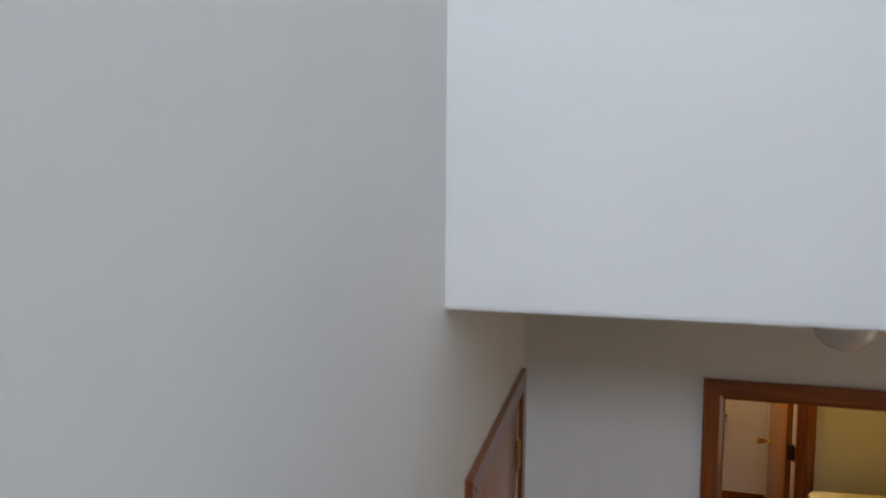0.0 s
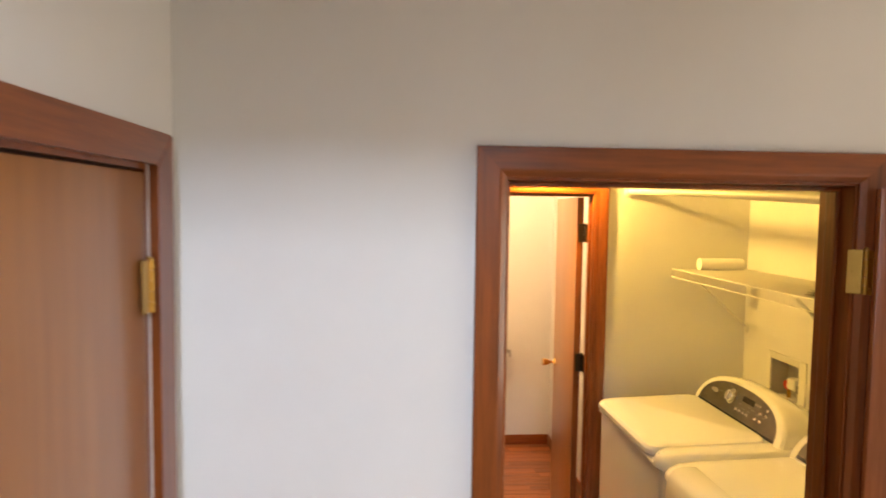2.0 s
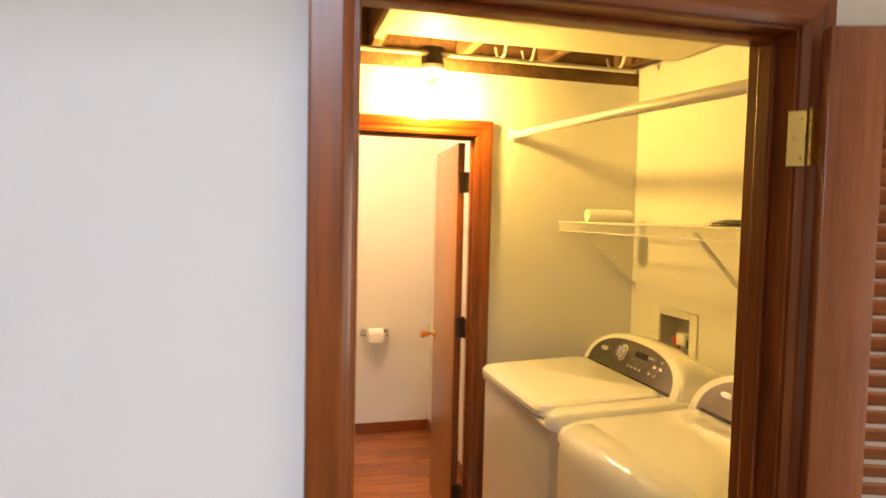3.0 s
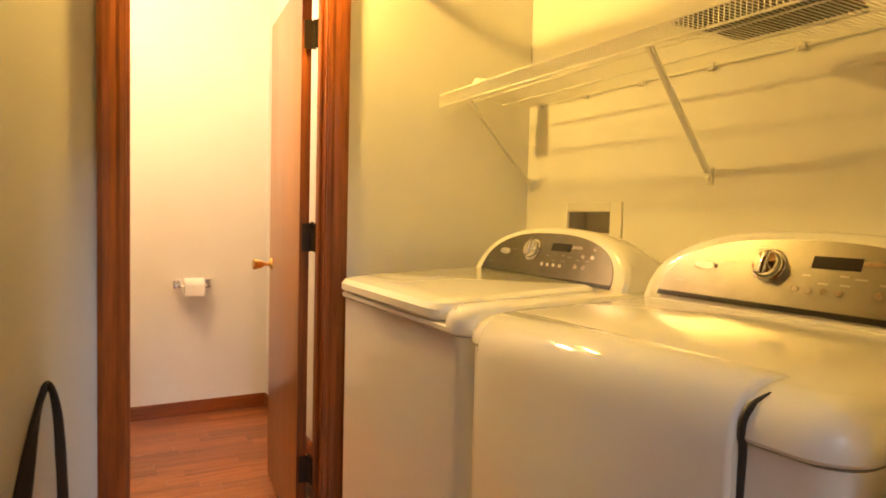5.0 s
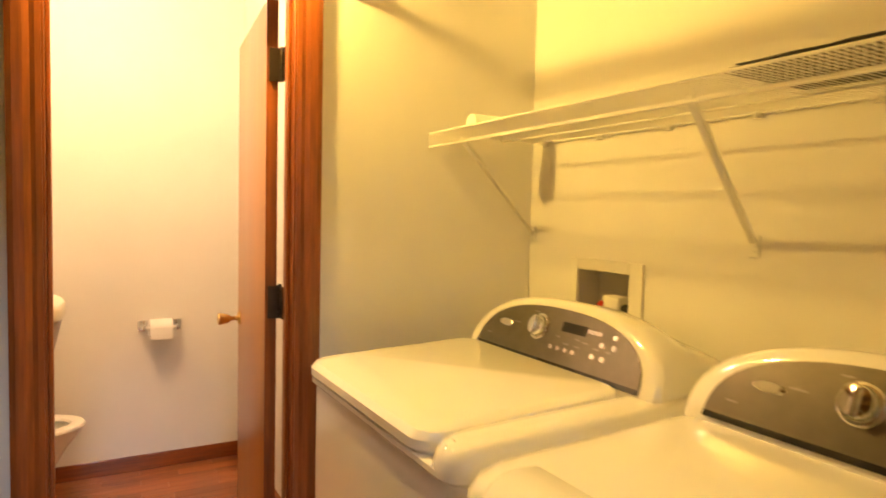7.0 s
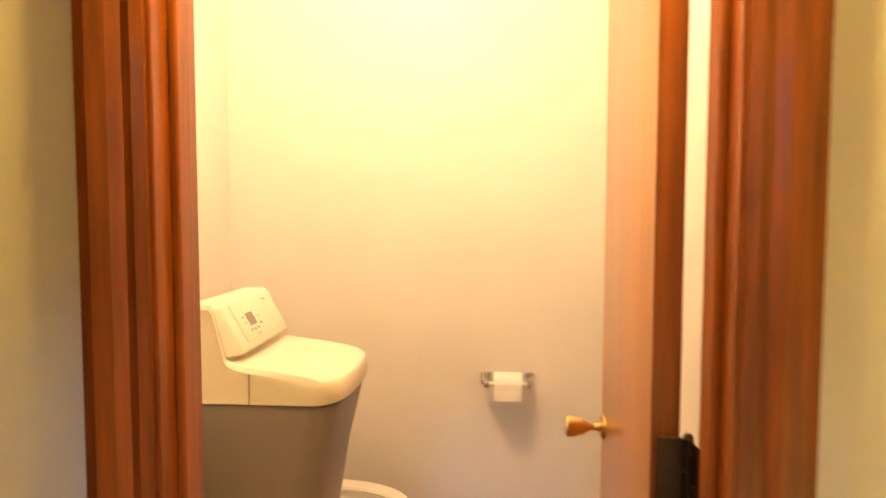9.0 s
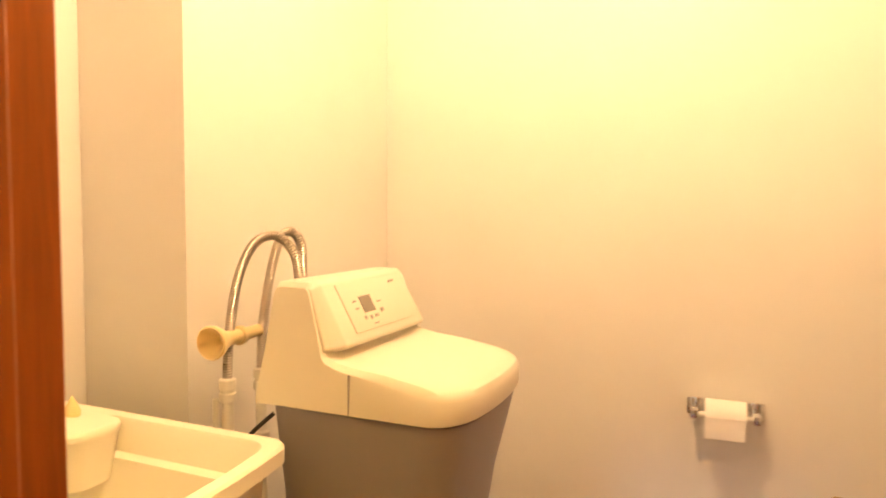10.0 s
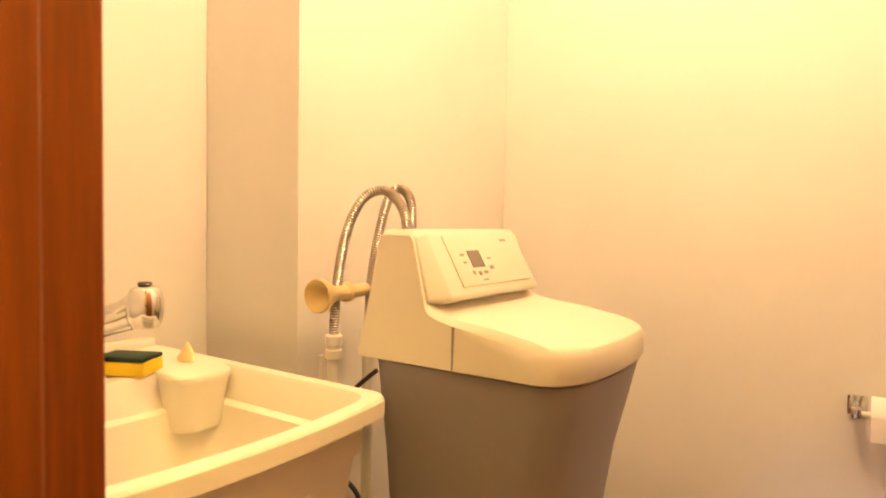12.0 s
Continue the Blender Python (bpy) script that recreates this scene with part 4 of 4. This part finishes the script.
bm = bmesh.new()
loft(bm, [egg(0.02, 0.49, 0.11, 0.0), egg(0.02, 0.48, 0.105, 0.10), egg(0.03, 0.50, 0.11, 0.20), egg(0.04, 0.56, 0.145, 0.30), egg(0.06, 0.61, 0.175, 0.365), egg(0.07, 0.618, 0.180, 0.385), egg(0.10, 0.590, 0.150, 0.386), egg(0.16, 0.555, 0.115, 0.34), egg(0.25, 0.48, 0.06, 0.24)])
finish("bowl", bm, PORC, to, True)
bm = bmesh.new()
oa, ia = [], []
loft(bm, [egg(0.07, 0.625, 0.186, 0.388), egg(0.065, 0.630, 0.190, 0.398), egg(0.07, 0.625, 0.186, 0.408), egg(0.13, 0.575, 0.130, 0.408), egg(0.14, 0.565, 0.125, 0.398), egg(0.13, 0.575, 0.130, 0.388), egg(0.07, 0.625, 0.186, 0.388)], close=False)
finish("seat", bm, PORC, to, True)
bm = bmesh.new()
loft(bm, [rounded(-0.14, 0.05, TYC - 0.21, TYC + 0.21, z, 0.03, 5) for z in (0.37, 0.72)])
finish("tank", bm, PORC, to, True)
bm = bmesh.new()
loft(bm, [rounded(-0.148, 0.058, TYC - 0.218, TYC + 0.218, z, 0.03, 5) for z in (0.722, 0.75)])
finish("tank_lid", bm, PORC, to, True)

# laundry tub
tx0, tx1, ty0, ty1, TZ = -0.482, 0.238, 3.765, 4.352, 0.930
tub = thing("utility_sink", (-0.14, 4.06, 0), "cream plastic utility sink with ribbed front", "sink")
bm = bmesh.new()
BOW = 0.030
rings = [
    rounded(tx0 + 0.02, tx1 - 0.030, ty0 + 0.02, ty1 - 0.020, TZ - 0.031, 0.03, 6, BOW * 0.8),
    rounded(tx0, tx1, ty0, ty1, TZ - 0.031, 0.035, 6, BOW),
    rounded(tx0, tx1, ty0, ty1, TZ - 0.005, 0.035, 6, BOW),
    rounded(tx0 + 0.004, tx1 - 0.004, ty0 + 0.004, ty1 - 0.004, TZ, 0.033, 6, BOW),
    rounded(-0.208, tx1 - 0.026, ty0 + 0.028, ty1 - 0.028, TZ, 0.04, 6, BOW),
    rounded(-0.204, tx1 - 0.029, ty0 + 0.031, ty1 - 0.031, TZ - 0.005, 0.04, 6, BOW),
    rounded(-0.196, tx1 - 0.036, ty0 + 0.040, ty1 - 0.040, TZ - 0.066, 0.04, 6, BOW),
    rounded(-0.182, tx1 - 0.052, ty0 + 0.056, ty1 - 0.056, TZ - 0.072, 0.05, 6, BOW * 0.8),
    rounded(-0.160, tx1 - 0.070, ty0 + 0.08, ty1 - 0.08, TZ - 0.33, 0.06, 6, BOW * 0.7),
]
loft(bm, rings, False, True)
finish("basin", bm, TUBMAT, tub, True)
bm = bmesh.new()
loft(bm, [rounded(tx0 + 0.02, tx1 - 0.030 - t, ty0 + 0.02 + t, ty1 - 0.02 - t, z, 0.03, 6, BOW * 0.8) for z, t in ((TZ - 0.033, 0.0), (TZ - 0.095, 0.004), (TZ - 0.099, 0.012), (TZ - 0.42, 0.05))], False, True)
finish("apron", bm, TUBMAT, tub, True)
for k in range(9):
    z = TZ - 0.122 - 0.021 * k
    bm = bmesh.new()
    pts = []
    for j in range(15):
        v = -0.80 + 1.24 * j / 14
        t = 0.012 + 0.038 * (TZ - 0.099 - z) / 0.321
        pts.append((tx1 - 0.030 - t + BOW * 0.8 * (1 - v * v) - 0.002, (ty0 + ty1) / 2 + v * (ty1 - ty0) / 2, z - 0.010 * (1 - (v + 0.18) ** 2)))
    add_tube(bm, pts, [0.002] + [0.006] * 13 + [0.002], 8)
    finish("rib", bm, TUBMAT, tub, True)
bm = bmesh.new()
add_box(bm, tx0 + 0.002, tx0 + 0.022, ty0 + 0.01, ty1 - 0.01, TZ - 0.002, TZ + 0.020, 0.006)
finish("backsplash", bm, TUBMAT, tub, True)
# soap stand in the back corner
bm = bmesh.new()
loft(bm, [rounded(-0.295 + d, -0.125 - d, 4.188 + d, 4.314 - d, z, 0.034, 4) for z, d in ((TZ - 0.110, 0.014), (TZ - 0.018, 0.003), (TZ - 0.012, 0.0), (TZ - 0.002, 0.0), (TZ + 0.003, 0.003), (TZ + 0.005, 0.009))])
finish("soap_stand", bm, TUBMAT, tub, True)
for x, y in ((tx0 + 0.06, ty0 + 0.07), (tx0 + 0.06, ty1 - 0.07), (tx1 - 0.10, ty0 + 0.08), (tx1 - 0.10, ty1 - 0.08)):
    tube("leg", TUBMAT, [(x, y, 0.0), (x, y, TZ - 0.415)], 0.02, 12, tub)

fx, fy = -0.285, 4.062
fa = thing("faucet", (fx, fy, TZ), "chrome pull-out faucet with lever handle", "faucet")
bm = bmesh.new()
loft(bm, [rounded(fx - 0.03 + d, fx + 0.03 - d, fy - 0.10 + d, fy + 0.075 - d, TZ + z, 0.02, 5) for z, d in ((0.0, 0.0), (0.012, 0.0), (0.018, 0.004), (0.020, 0.010))])
finish("base", bm, CHROME, fa, True)
hd = Vector((-0.078, 4.092, TZ + 0.150))
pts = smooth_path([(fx, fy - 0.02, TZ + 0.015), (fx, fy - 0.02, TZ + 0.050), (fx + 0.012, fy - 0.016, TZ + 0.085), (fx + 0.05, fy - 0.002, TZ + 0.110), (fx + 0.13, fy + 0.030, TZ + 0.137), (hd.x - 0.01, hd.y - 0.004, hd.z + 0.014)], 8)
rad = [0.020 - 0.004 * min(1, k / 14) for k in range(len(pts))]
tube("spout", CHROME, pts, rad, 20, fa)
tube("spout_ring", BRONZE, [pts[26], pts[27]], 0.0195, 20, fa)
bm = bmesh.new()
add_lathe(bm, hd, [(0.010, 0.036), (0.022, 0.030), (0.028, 0.018), (0.029, 0.0), (0.028, -0.020), (0.024, -0.030), (0.022, -0.034), (0.010, -0.034)], 28)
finish("spray_head", bm, CHROME, fa, True)
lathe("spray_button", BLACK, hd, [(0.012, 0.0362), (0.010, 0.040), (0.003, 0.041)], 16, parent=fa)
lathe("valve", CHROME, (fx, fy + 0.045, TZ), [(0.026, 0.018), (0.024, 0.030), (0.020, 0.050), (0.021, 0.060), (0.014, 0.070), (0.003, 0.072)], 24, parent=fa)
pts = smooth_path([(fx, fy + 0.045, TZ + 0.060), (fx + 0.02, fy + 0.052, TZ + 0.078), (fx + 0.06, fy + 0.070, TZ + 0.092), (fx + 0.095, fy + 0.085, TZ + 0.102)], 6)
tube("lever", CHROME, pts, [0.012 - 0.005 * min(1, k / 9) for k in range(len(pts))], 12, fa)

sp = thing("sponge", (-0.250, 4.160, TZ), "yellow sponge with dark green scrubbing side", "sponge")
msp = Matrix.Translation((-0.250, 4.160, TZ + 0.001)) @ Matrix.Rotation(radians(28), 4, "Z")
box("foam", SPONGE_Y, -0.05, 0.05, -0.035, 0.035, 0.0, 0.027, 0.004, sp, 3, msp)
box("scrubber", SPONGE_G, -0.0495, 0.0495, -0.0345, 0.0345, 0.0275, 0.036, 0.003, sp, 2, msp)
plug = thing("drain_plug", (-0.240, 4.275, TZ + 0.006), "small tan rubber stopper on the sink's stand", "stopper")
bm = bmesh.new()
loft(bm, [[(-0.240 + 0.022 * s * math.cos(a), 4.275 + 0.014 * s * math.sin(a), TZ + 0.006 + z + 0.010 * math.cos(a) * (z / 0.03)) for a in (2 * math.pi * k / 18 for k in range(18))] for z, s in ((0.0, 1.0), (0.008, 1.05), (0.020, 0.7), (0.030, 0.25))])
finish("rubber", bm, YELLOWP, plug, True)

# ---- floor strips of the toilet room, last ----
rng = random.Random(5)
SW, SL = 0.071, 0.36
strip_me = None
y = BY - 0.01
row = 0
while y < TY - 0.02:
    x = -0.16 - rng.random() * SL
    while x < RX - 0.01:
        a, b = max(x, -0.157), min(x + SL, RX - 0.002)
        if b - a > 0.03:
            if strip_me is None:
                bm = bmesh.new()
                add_box(bm, 0, SL - 0.0012, 0, SW - 0.0012, -0.006, 0.0, 0.0006, 1)
                me = bpy.data.meshes.new("plank")
                bm.to_mesh(me), bm.free()
                me.materials.append(PLANK)
                strip_me = me
            pl = new("plank", strip_me)
            pl.parent = floor_b
            pl.location = (a, y, 0.0)
            pl.scale = ((b - a) / SL, 1, 1)
        x += SL
    y += SW
    row += 1
